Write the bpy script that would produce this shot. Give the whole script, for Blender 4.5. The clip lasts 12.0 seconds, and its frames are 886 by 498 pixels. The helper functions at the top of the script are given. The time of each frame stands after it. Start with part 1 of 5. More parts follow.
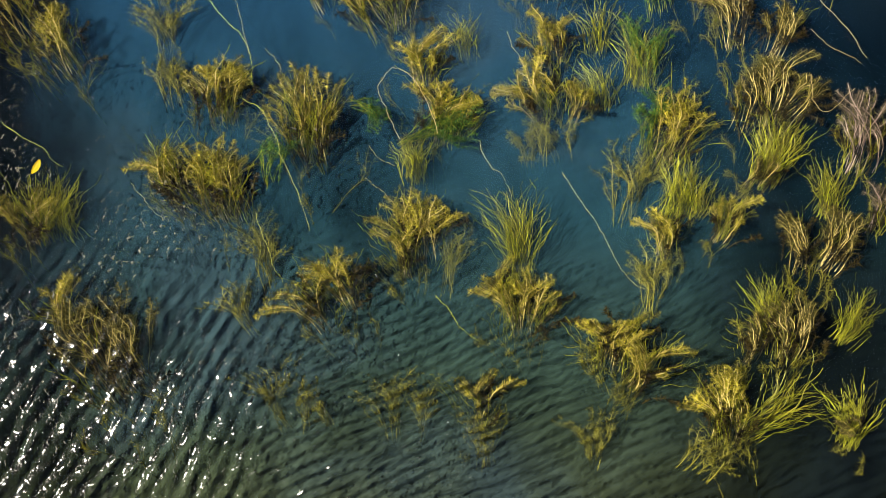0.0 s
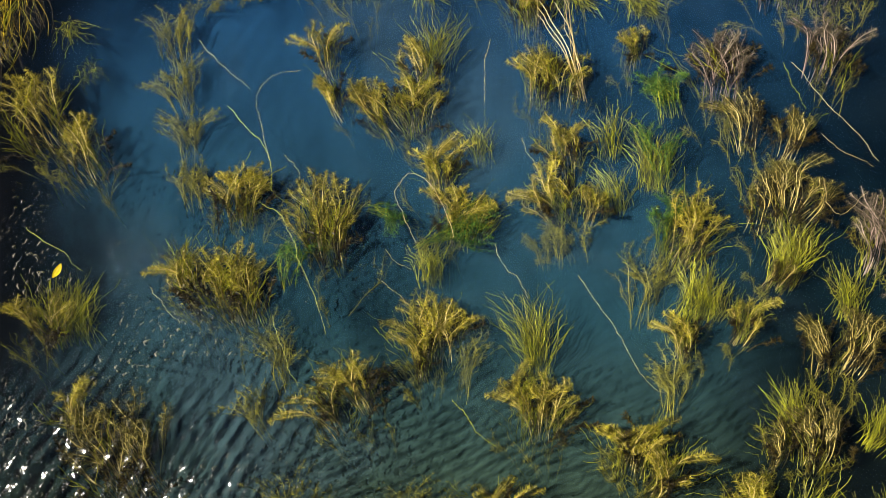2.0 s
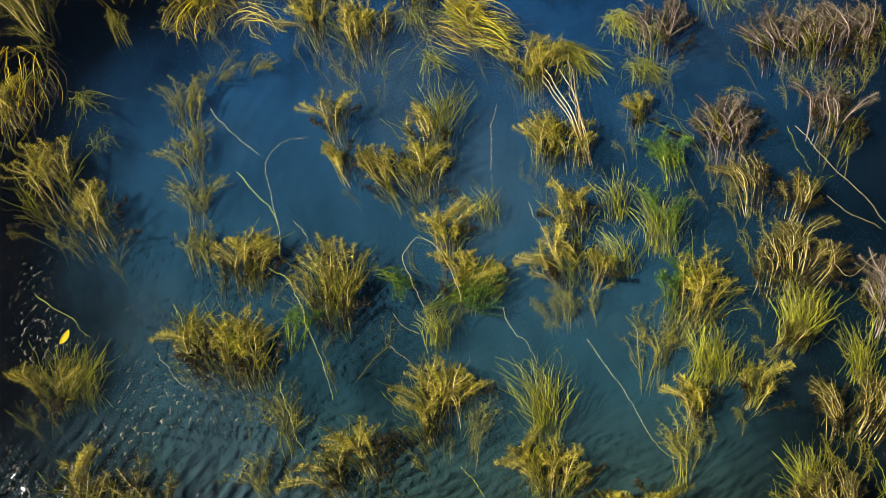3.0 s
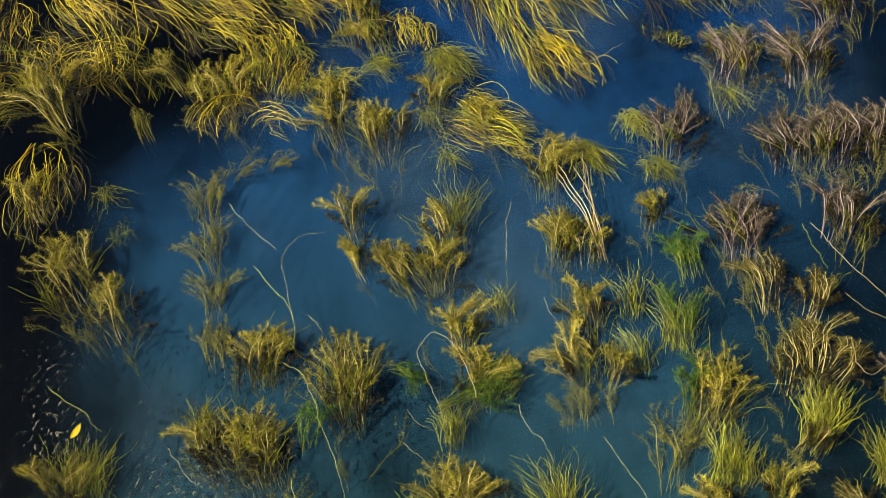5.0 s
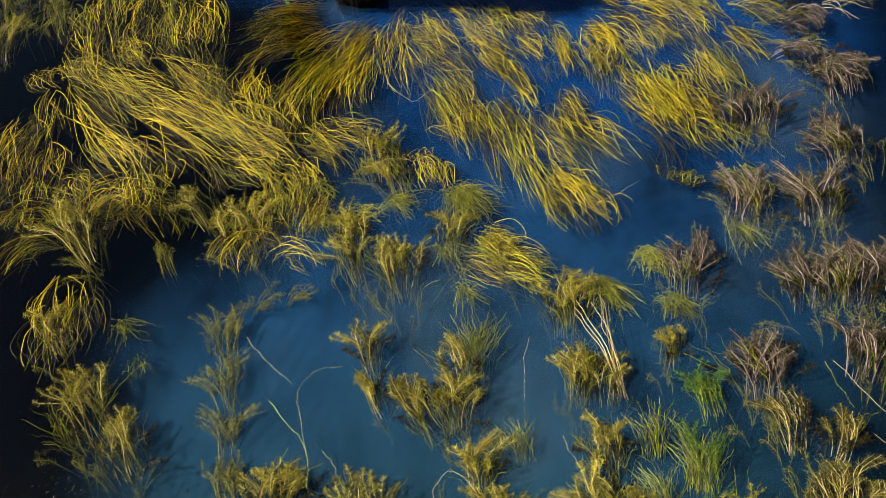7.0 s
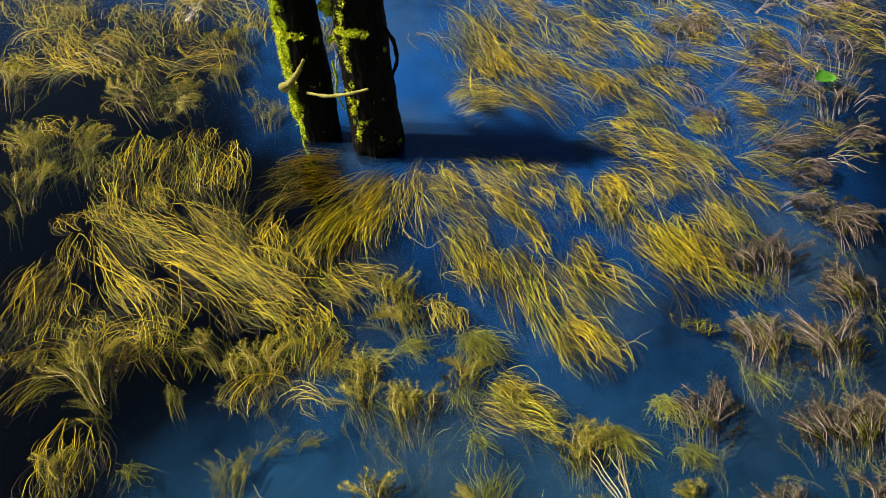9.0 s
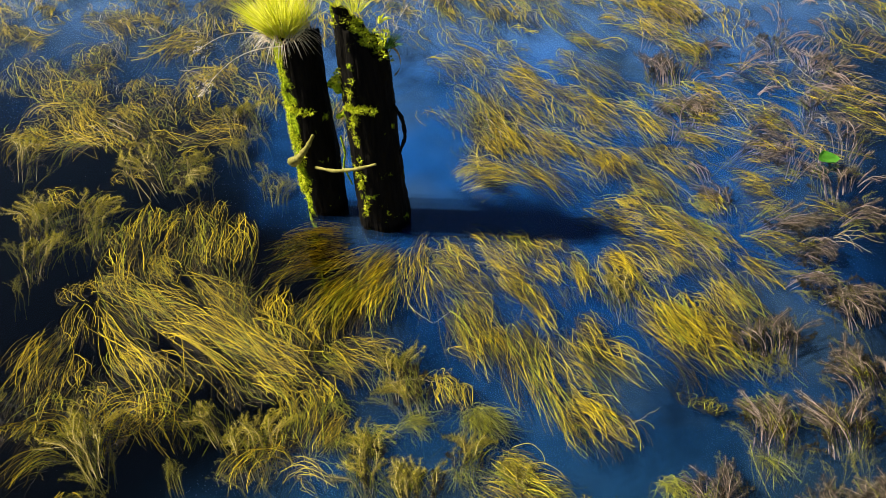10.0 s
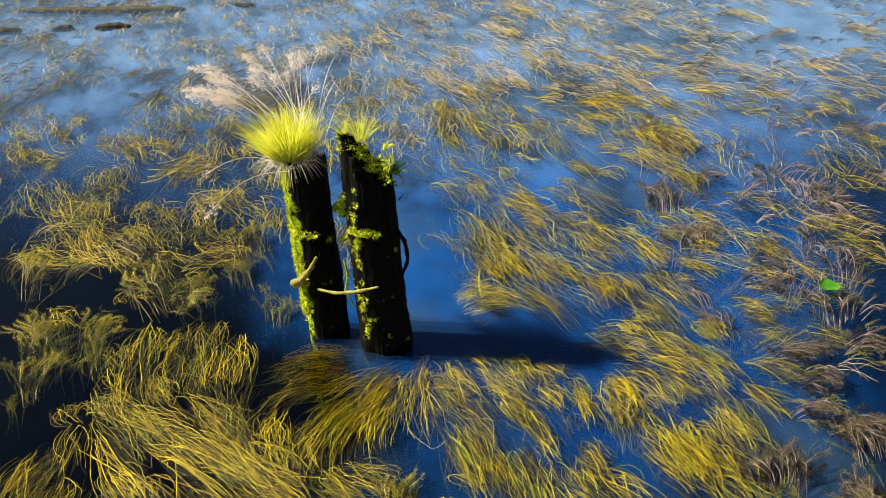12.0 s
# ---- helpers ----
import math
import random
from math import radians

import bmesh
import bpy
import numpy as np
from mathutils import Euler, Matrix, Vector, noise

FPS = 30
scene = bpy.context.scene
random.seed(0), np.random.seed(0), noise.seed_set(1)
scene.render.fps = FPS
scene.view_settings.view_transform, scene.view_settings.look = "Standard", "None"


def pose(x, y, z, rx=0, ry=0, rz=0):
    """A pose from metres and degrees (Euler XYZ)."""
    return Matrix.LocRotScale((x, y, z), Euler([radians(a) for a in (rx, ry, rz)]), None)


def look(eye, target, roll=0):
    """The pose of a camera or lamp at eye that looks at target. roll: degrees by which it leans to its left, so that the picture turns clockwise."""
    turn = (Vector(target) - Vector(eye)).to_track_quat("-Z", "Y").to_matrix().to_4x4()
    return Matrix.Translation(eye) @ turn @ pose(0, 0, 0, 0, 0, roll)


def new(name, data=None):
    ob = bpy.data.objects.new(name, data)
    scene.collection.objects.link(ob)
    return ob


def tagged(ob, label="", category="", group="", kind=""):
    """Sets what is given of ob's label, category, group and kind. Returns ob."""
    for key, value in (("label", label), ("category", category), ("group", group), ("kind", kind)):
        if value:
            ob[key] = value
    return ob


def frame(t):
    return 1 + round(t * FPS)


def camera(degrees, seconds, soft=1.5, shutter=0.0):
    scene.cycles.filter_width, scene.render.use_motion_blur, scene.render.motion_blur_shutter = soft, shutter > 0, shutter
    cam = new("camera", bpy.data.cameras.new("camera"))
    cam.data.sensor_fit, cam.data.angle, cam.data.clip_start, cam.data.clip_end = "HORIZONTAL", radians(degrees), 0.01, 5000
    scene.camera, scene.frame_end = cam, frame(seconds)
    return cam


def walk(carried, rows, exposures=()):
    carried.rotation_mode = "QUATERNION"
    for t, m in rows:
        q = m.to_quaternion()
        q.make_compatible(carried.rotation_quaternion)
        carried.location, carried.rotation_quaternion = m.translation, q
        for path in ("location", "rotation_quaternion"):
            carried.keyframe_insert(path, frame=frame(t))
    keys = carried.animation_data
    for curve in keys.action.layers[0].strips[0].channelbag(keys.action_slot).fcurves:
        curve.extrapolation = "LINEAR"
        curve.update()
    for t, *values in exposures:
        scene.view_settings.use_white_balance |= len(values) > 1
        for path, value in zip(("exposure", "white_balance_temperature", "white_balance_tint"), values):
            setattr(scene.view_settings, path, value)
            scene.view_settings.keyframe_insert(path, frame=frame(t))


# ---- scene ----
cam = camera(53.34, 12.0, soft=0.85)
EYE = Vector((0, 0, 3.2))
# seconds, yaw, pitch, lean of the hovering camera
TURNS = [
    (0.0, -0.00, -80.00, 0.00),
    (0.5, 0.28, -78.42, -0.23),
    (1.0, 1.35, -76.68, -1.39),
    (1.5, 2.83, -75.08, -2.83),
    (2.0, 3.62, -73.28, -3.64),
    (2.5, 3.82, -71.07, -4.03),
    (3.0, 4.24, -69.09, -4.54),
    (5.0, 5.35, -62.88, -5.27),
    (5.5, 5.48, -60.94, -5.38),
    (6.0, 5.42, -59.04, -5.09),
    (6.5, 5.66, -56.69, -5.17),
    (7.0, 5.96, -54.07, -5.40),
    (9.0, 6.01, -44.59, -4.77),
    (9.5, 6.09, -41.98, -4.52),
    (10.0, 5.98, -39.73, -4.06),
    (10.5, 5.90, -37.28, -3.91),
    (11.0, 5.73, -35.14, -3.57),
    (11.5, 5.59, -33.28, -3.35),
    (12.0, 5.50, -31.74, -3.15),
]
walk(cam, [(t, Matrix.Translation(EYE) @ Matrix.Rotation(radians(yaw), 4, "Z") @ Matrix.Rotation(radians(90 + pitch), 4, "X") @ Matrix.Rotation(radians(lean), 4, "Z")) for t, yaw, pitch, lean in TURNS], [(0.0, 1.12), (5.0, 1.0), (9.0, 0.95), (12.0, 1.1)])

# ---------------------------------------------------------------- light
SUN_EL, SUN_AZ = radians(45), radians(-87)          # azimuth from +y towards +x
world = bpy.data.worlds.new("sky")
scene.world = world
world.use_nodes = True
wn = world.node_tree
sky = wn.nodes.new("ShaderNodeTexSky")
sky.sky_type, sky.sun_disc = "NISHITA", False
sky.sun_elevation, sky.sun_rotation = SUN_EL, SUN_AZ
sky.air_density, sky.dust_density, sky.ozone_density = 1.0, 0.9, 3.5
wn.links.new(sky.outputs[0], wn.nodes["Background"].inputs[0])
wn.nodes["Background"].inputs[1].default_value = 0.034
sun_data = bpy.data.lights.new("sun", "SUN")
sun_data.energy, sun_data.angle, sun_data.color = 5.0, radians(1.4), (1.0, 0.91, 0.76)
sun = new("sun", sun_data)
sun.matrix_world = look((0, 0, 0), (-math.sin(SUN_AZ) * math.cos(SUN_EL), -math.cos(SUN_AZ) * math.cos(SUN_EL), -math.sin(SUN_EL)))


# ---------------------------------------------------------------- materials
def material(name):
    m = bpy.data.materials.new(name)
    m.use_nodes = True
    nt = m.node_tree
    nt.nodes.clear()
    out = nt.nodes.new("ShaderNodeOutputMaterial")
    return m, nt, out


def node(nt, kind, links=(), operation="", interpolation_type=""):
    n = nt.nodes.new("ShaderNode" + kind)
    if operation:
        n.operation = operation
    if interpolation_type:
        n.interpolation_type = interpolation_type
    for socket, source in links:
        if isinstance(source, bpy.types.NodeSocket):
            nt.links.new(source, n.inputs[socket])
        else:
            n.inputs[socket].default_value = source
    return n


def ramp(nt, fac, stops):
    n = nt.nodes.new("ShaderNodeValToRGB")
    nt.links.new(fac, n.inputs[0])
    e = n.color_ramp.elements
    while len(e) < len(stops):
        e.new(0.5)
    for k, (at, c) in zip(e, stops):
        k.position, k.color = at, (*c, 1) if len(c) == 3 else c
    return n.outputs[0]


def plant_material(name, dark, mid, light, rough=0.45, scale=18.0, through_light=0.14):
    """Wet foliage: three tones mixed by the piece and by a fine noise, with some light passing through."""
    m, nt, out = material(name)
    tex = node(nt, "TexCoord")
    info = node(nt, "ObjectInfo")
    n1 = node(nt, "TexNoise", [("Vector", tex.outputs["Object"]), ("Scale", scale), ("Detail", 3.0)])
    island = node(nt, "NewGeometry")
    a = node(nt, "Math", [(0, n1.outputs[0]), (1, 0.75)], operation="MULTIPLY")
    b = node(nt, "Math", [(0, info.outputs["Random"]), (1, 0.24), (2, a.outputs[0])], operation="MULTIPLY_ADD")
    c = node(nt, "Math", [(0, island.outputs["Random Per Island"]), (1, 0.50), (2, b.outputs[0])], operation="MULTIPLY_ADD")
    col = ramp(nt, c.outputs[0], [(0.36, dark), (0.74, mid), (1.0, light)])
    bsdf = node(nt, "BsdfPrincipled", [("Base Color", col), ("Roughness", rough), ("Specular IOR Level", 0.2)])
    tr = node(nt, "BsdfTranslucent", [("Color", col)])
    mix = node(nt, "MixShader", [(0, through_light), (1, bsdf.outputs[0]), (2, tr.outputs[0])])
    nt.links.new(mix.outputs[0], out.inputs[0])
    return m


M_BROWN = plant_material("olive_brown_foliage", (0.030, 0.030, 0.003), (0.210, 0.188, 0.013), (0.66, 0.57, 0.055))
M_STEM = plant_material("tan_stem", (0.26, 0.195, 0.040), (0.58, 0.455, 0.140), (0.82, 0.68, 0.30), scale=6.0)
M_DUSK = plant_material("dull_brown_foliage", (0.015, 0.014, 0.003), (0.072, 0.065, 0.013), (0.26, 0.225, 0.05))
M_GREEN = plant_material("yellow_green_strand", (0.026, 0.032, 0.002), (0.170, 0.185, 0.008), (0.50, 0.51, 0.028))
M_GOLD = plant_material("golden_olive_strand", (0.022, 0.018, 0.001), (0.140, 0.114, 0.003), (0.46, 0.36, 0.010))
M_PURPLE = plant_material("mauve_brown_foliage", (0.022, 0.017, 0.011), (0.086, 0.069, 0.042), (0.25, 0.21, 0.12))
M_PINKSTEM = plant_material("pinkish_stem", (0.16, 0.105, 0.085), (0.36, 0.26, 0.215), (0.56, 0.43, 0.36), scale=6.0)
M_EMERALD = plant_material("bright_green_algae", (0.010, 0.036, 0.006), (0.040, 0.115, 0.014), (0.13, 0.24, 0.035))
M_STRAW = plant_material("pale_straw", (0.34, 0.23, 0.08), (0.50, 0.37, 0.15), (0.66, 0.52, 0.26), scale=5.0)
# bright and dark copies of the golden strand: sun and shade put into colour
M_LIT = plant_material("young_yellow_strand", (0.11, 0.082, 0.002), (0.43, 0.320, 0.005), (0.90, 0.70, 0.020))
M_SHADED = plant_material("old_brown_growth", (0.010, 0.008, 0.002), (0.032, 0.024, 0.005), (0.08, 0.058, 0.012))
# tone for far strands with the sky's sheen painted into it
M_SHEEN = plant_material("pale_tan_strand", (0.22, 0.17, 0.09), (0.44, 0.36, 0.21), (0.66, 0.56, 0.38))
M_DEEP = plant_material("silted_olive_foliage", (0.06, 0.06, 0.008), (0.23, 0.215, 0.020), (0.36, 0.33, 0.04))
M_GRASS = plant_material("lit_grass", (0.42, 0.46, 0.020), (0.76, 0.78, 0.050), (0.90, 0.88, 0.18), rough=0.6, scale=9.0, through_light=0.4)
M_DRY = plant_material("dry_grass", (0.60, 0.48, 0.36), (0.84, 0.74, 0.62), (0.95, 0.90, 0.82), rough=0.8, through_light=0.5)
M_LEAF = plant_material("yellow_leaf", (0.60, 0.45, 0.02), (0.80, 0.66, 0.03), (0.85, 0.75, 0.08))
M_PAD = plant_material("green_pad", (0.05, 0.20, 0.02), (0.14, 0.42, 0.04), (0.25, 0.55, 0.08), scale=14.0)


def wave_height(nt, pos, small):
    """Ripples: slanting crests in the open reach, flatter ones beside it, nearly calm among the weed beds."""
    sep = node(nt, "SeparateXYZ", [(0, pos)])
    warp = node(nt, "TexNoise", [("Vector", pos), ("Scale", 1.3), ("Detail", 2.0)])
    less = node(nt, "VectorMath", [(0, warp.outputs["Color"]), (1, (0.22, 0.22, 0.0))], operation="MULTIPLY")
    shifted = node(nt, "VectorMath", [(0, less.outputs[0]), (1, pos)], operation="ADD")
    crests = []
    for turn in (58, 22):
        turned = node(nt, "Mapping", [("Vector", shifted.outputs[0]), ("Rotation", (0, 0, radians(turn - 90)))])
        turned.vector_type = "TEXTURE"
        crests.append(node(nt, "TexWave", [("Vector", turned.outputs[0]), ("Scale", 4.9 if turn == 58 else 7.4), ("Distortion", 2.6), ("Detail", 2.0), ("Detail Scale", 1.6), ("Detail Roughness", 0.55)]))
    across = node(nt, "MapRange", [("Value", sep.outputs[0]), ("From Min", -0.95), ("From Max", -0.35)], interpolation_type="SMOOTHSTEP")
    waves = node(nt, "Mix", [("Factor", across.outputs[0]), ("A", crests[0].outputs["Fac"]), ("B", crests[1].outputs["Fac"])])
    fine = node(nt, "TexNoise", [("Vector", pos), ("Scale", 14.0), ("Detail", 3.0), ("Roughness", 0.6)])
    near = node(nt, "MapRange", [("Value", sep.outputs[1]), ("From Min", 0.85), ("From Max", -0.1), ("To Min", 0.0), ("To Max", 1.0)], interpolation_type="SMOOTHSTEP")
    side = node(nt, "MapRange", [("Value", sep.outputs[0]), ("From Min", 1.2), ("From Max", -0.9), ("To Min", 0.30), ("To Max", 1.0)], interpolation_type="SMOOTHSTEP")
    ruffle = node(nt, "Math", [(0, near.outputs[0]), (1, side.outputs[0])], operation="MULTIPLY")
    amp = node(nt, "Math", [(0, ruffle.outputs[0]), (1, 0.92), (2, 0.08)], operation="MULTIPLY_ADD")
    broken = node(nt, "TexNoise", [("Vector", pos), ("Scale", 11.0), ("Detail", 1.0)])
    gain = node(nt, "MapRange", [("Value", broken.outputs[0]), ("From Min", 0.35), ("From Max", 0.65), ("To Min", 0.15), ("To Max", 1.20)])
    train = node(nt, "Math", [(0, waves.outputs[0]), (1, gain.outputs[0])], operation="MULTIPLY")
    h = node(nt, "Math", [(0, fine.outputs[0]), (1, small), (2, train.outputs[0])], operation="MULTIPLY_ADD")
    return node(nt, "Math", [(0, h.outputs[0]), (1, amp.outputs[0])], operation="MULTIPLY").outputs[0], ruffle.outputs[0]


def water_material():
    """Clear surface: what is below shows through, the sky mirrors by Fresnel, ripples bend it."""
    m, nt, out = material("water_surface")
    tex = node(nt, "TexCoord")
    height, ruffle = wave_height(nt, tex.outputs["Object"], 0.8)
    # small riffles scattered over the left of the near reach
    pos = tex.outputs["Object"]
    sep = node(nt, "SeparateXYZ", [(0, pos)])
    dots = node(nt, "TexNoise", [("Vector", pos), ("Scale", 42.0), ("Detail", 1.0)])
    peak = node(nt, "MapRange", [("Value", dots.outputs[0]), ("From Min", 0.58), ("From Max", 0.78), ("To Min", 0.0), ("To Max", 3.6)])
    drift = node(nt, "TexNoise", [("Vector", pos), ("Scale", 2.6), ("Detail", 1.0)])
    gather = node(nt, "MapRange", [("Value", drift.outputs[0]), ("From Min", 0.44), ("From Max", 0.60)])
    west = node(nt, "MapRange", [("Value", sep.outputs[0]), ("From Min", 0.2), ("From Max", -1.2)])
    south = node(nt, "MapRange", [("Value", sep.outputs[1]), ("From Min", 1.35), ("From Max", 0.9)])
    where = node(nt, "Math", [(0, west.outputs[0]), (1, south.outputs[0])], operation="MULTIPLY")
    there = node(nt, "Math", [(0, where.outputs[0]), (1, gather.outputs[0])], operation="MULTIPLY")
    riffled = node(nt, "Math", [(0, peak.outputs[0]), (1, there.outputs[0]), (2, height)], operation="MULTIPLY_ADD")
    bump = node(nt, "Bump", [("Height", riffled.outputs[0]), ("Strength", 1.0), ("Distance", 0.0074)])
    rough = node(nt, "Math", [(0, ruffle), (1, 0.08), (2, 0.035)], operation="MULTIPLY_ADD")
    fres = node(nt, "Fresnel", [("IOR", 1.33), ("Normal", bump.outputs[0])])
    clear = node(nt, "BsdfTransparent", [("Color", (1, 1, 1, 1))])
    gloss = node(nt, "BsdfGlossy", [("Color", (1, 1, 1, 1)), ("Roughness", rough.outputs[0]), ("Normal", bump.outputs[0])])
    mix = node(nt, "MixShader", [(0, fres.outputs[0]), (1, clear.outputs[0]), (2, gloss.outputs[0])])
    nt.links.new(mix.outputs[0], out.inputs[0])
    return m


def murk_material(name, seed, low, high):
    """Silt hanging in the water: a thin veil, thicker in drifting plumes and clearer in the deep channel."""
    m, nt, out = material(name)
    tex = node(nt, "TexCoord")
    moved = node(nt, "Mapping", [("Vector", tex.outputs["Object"]), ("Location", (seed * 3.7, seed * 1.9, seed * 5.1)), ("Scale", (1.0, 0.7, 1.0))])
    cloud = node(nt, "TexNoise", [("Vector", moved.outputs[0]), ("Scale", 1.3), ("Detail", 5.0), ("Roughness", 0.6)])
    fac = node(nt, "MapRange", [("Value", cloud.outputs[0]), ("From Min", 0.40), ("From Max", 0.64), ("To Min", low), ("To Max", high)])
    sep = node(nt, "SeparateXYZ", [(0, tex.outputs["Object"])])
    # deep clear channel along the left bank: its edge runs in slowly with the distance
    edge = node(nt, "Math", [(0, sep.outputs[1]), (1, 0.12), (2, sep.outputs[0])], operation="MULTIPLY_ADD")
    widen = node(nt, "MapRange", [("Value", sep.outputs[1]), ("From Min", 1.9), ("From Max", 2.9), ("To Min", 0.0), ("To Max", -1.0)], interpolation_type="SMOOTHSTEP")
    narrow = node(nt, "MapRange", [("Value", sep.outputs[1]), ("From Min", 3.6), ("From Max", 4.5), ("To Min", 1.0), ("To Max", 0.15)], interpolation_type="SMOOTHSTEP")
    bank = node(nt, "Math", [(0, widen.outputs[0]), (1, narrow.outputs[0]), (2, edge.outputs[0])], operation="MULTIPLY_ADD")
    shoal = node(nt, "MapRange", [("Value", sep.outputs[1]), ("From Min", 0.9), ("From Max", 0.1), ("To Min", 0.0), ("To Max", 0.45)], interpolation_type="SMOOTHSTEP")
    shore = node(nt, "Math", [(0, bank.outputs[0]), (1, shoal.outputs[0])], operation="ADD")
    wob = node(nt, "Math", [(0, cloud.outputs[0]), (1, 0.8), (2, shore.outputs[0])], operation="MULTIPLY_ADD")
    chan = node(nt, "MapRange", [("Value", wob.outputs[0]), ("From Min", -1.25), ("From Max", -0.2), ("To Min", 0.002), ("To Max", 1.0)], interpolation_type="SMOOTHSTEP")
    far = node(nt, "MapRange", [("Value", sep.outputs[1]), ("From Min", 5.0), ("From Max", 8.5), ("To Min", 0.0), ("To Max", 1.0)], interpolation_type="SMOOTHSTEP")
    slant = node(nt, "Math", [(0, sep.outputs[1]), (1, -0.25), (2, sep.outputs[0])], operation="MULTIPLY_ADD")
    clear_side = node(nt, "MapRange", [("Value", slant.outputs[0]), ("From Min", 0.4), ("From Max", 1.2), ("To Min", 1.0), ("To Max", 0.15)], interpolation_type="SMOOTHSTEP")
    both = node(nt, "Math", [(0, chan.outputs[0]), (1, clear_side.outputs[0])], operation="MULTIPLY")
    keep = node(nt, "Math", [(0, both.outputs[0]), (1, far.outputs[0])], operation="MAXIMUM")
    alpha = node(nt, "Math", [(0, fac.outputs[0]), (1, keep.outputs[0])], operation="MULTIPLY")
    # olive silt stirred up in the near reach, blue further out
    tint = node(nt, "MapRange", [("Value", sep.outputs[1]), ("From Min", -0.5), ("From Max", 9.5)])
    # the palest far stops paint the sky's reflection into the silt colour
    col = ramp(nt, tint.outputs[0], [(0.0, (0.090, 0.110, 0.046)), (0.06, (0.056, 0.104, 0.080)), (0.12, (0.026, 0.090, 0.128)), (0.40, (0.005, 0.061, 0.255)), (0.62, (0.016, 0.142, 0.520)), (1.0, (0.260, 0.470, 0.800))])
    plume = node(nt, "TexNoise", [("Vector", tex.outputs["Object"]), ("Scale", 0.95), ("Detail", 4.0), ("Roughness", 0.55), ("Distortion", 0.5)])
    milky = node(nt, "MapRange", [("Value", plume.outputs[0]), ("From Min", 0.46), ("From Max", 0.66), ("To Min", 0.0), ("To Max", 0.55)], interpolation_type="SMOOTHSTEP")
    col = node(nt, "MixRGB", [(0, milky.outputs[0]), (1, col), (2, (0.070, 0.130, 0.180, 1))]).outputs[0]
    bump = node(nt, "Bump", [("Height", wave_height(nt, tex.outputs["Object"], 0.12)[0]), ("Strength", 1.0), ("Distance", 0.024)])
    dif = node(nt, "BsdfDiffuse", [("Color", col), ("Normal", bump.outputs[0])])
    clear = node(nt, "BsdfTransparent", [("Color", (1, 1, 1, 1))])
    mix = node(nt, "MixShader", [(0, alpha.outputs[0]), (1, clear.outputs[0]), (2, dif.outputs[0])])
    nt.links.new(mix.outputs[0], out.inputs[0])
    return m


def mud_material():
    m, nt, out = material("river_mud")
    tex = node(nt, "TexCoord")
    n = node(nt, "TexNoise", [("Vector", tex.outputs["Object"]), ("Scale", 3.0), ("Detail", 5.0)])
    # near black: the light lost in deep water is put into the mud's colour
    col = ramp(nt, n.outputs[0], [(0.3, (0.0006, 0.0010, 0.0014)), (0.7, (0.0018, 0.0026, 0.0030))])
    d = node(nt, "BsdfPrincipled", [("Base Color", col), ("Roughness", 0.95)])
    nt.links.new(d.outputs[0], out.inputs[0])
    return m


def bark_material(name, sunlit):
    """Timber near black with its shade put into the colour, moss in ragged patches, most on the lit flank."""
    m, nt, out = material(name)
    tex = node(nt, "TexCoord")
    grain = node(nt, "Mapping", [("Vector", tex.outputs["Object"]), ("Scale", (1, 1, 0.12))])
    g1 = node(nt, "TexNoise", [("Vector", grain.outputs[0]), ("Scale", 60.0), ("Detail", 4.0)])
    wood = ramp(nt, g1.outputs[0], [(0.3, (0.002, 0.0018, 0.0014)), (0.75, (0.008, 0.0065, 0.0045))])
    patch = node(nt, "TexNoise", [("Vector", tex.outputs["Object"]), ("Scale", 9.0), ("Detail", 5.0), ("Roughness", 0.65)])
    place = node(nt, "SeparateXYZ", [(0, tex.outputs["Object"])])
    # extra moss towards the sun paints that flank as the lit one
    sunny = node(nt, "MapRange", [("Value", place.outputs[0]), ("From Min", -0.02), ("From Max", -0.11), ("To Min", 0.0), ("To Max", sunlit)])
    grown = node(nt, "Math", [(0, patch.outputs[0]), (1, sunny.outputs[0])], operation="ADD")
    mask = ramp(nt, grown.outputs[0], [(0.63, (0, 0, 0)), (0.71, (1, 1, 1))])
    tuft = node(nt, "TexNoise", [("Vector", tex.outputs["Object"]), ("Scale", 70.0), ("Detail", 3.0)])
    moss = ramp(nt, tuft.outputs[0], [(0.3, (0.05, 0.08, 0.003)), (0.55, (0.30, 0.40, 0.008)), (0.75, (0.58, 0.64, 0.03))])
    col = node(nt, "MixRGB", [(0, mask), (1, wood), (2, moss)])
    h = node(nt, "Math", [(0, tuft.outputs[0]), (1, mask), (2, g1.outputs[0])], operation="MULTIPLY_ADD")
    bump = node(nt, "Bump", [("Height", h.outputs[0]), ("Strength", 0.9), ("Distance", 0.012)])
    b = node(nt, "BsdfPrincipled", [("Base Color", col.outputs[0]), ("Roughness", 0.9), ("Specular IOR Level", 0.08), ("Normal", bump.outputs[0])])
    nt.links.new(b.outputs[0], out.inputs[0])
    return m


M_WATER, M_MUD = water_material(), mud_material()
# the second has little moss: the neighbouring pile's shadow is put into its colour
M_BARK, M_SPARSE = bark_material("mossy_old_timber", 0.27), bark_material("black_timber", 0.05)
M_LOG = plant_material("wet_driftwood", (0.004, 0.003, 0.002), (0.020, 0.015, 0.006), (0.08, 0.065, 0.015), rough=0.7, scale=5.0, through_light=0.0)
M_TWIG = plant_material("mossy_twig", (0.05, 0.05, 0.010), (0.20, 0.18, 0.035), (0.42, 0.37, 0.10), rough=0.8, scale=40.0, through_light=0.0)


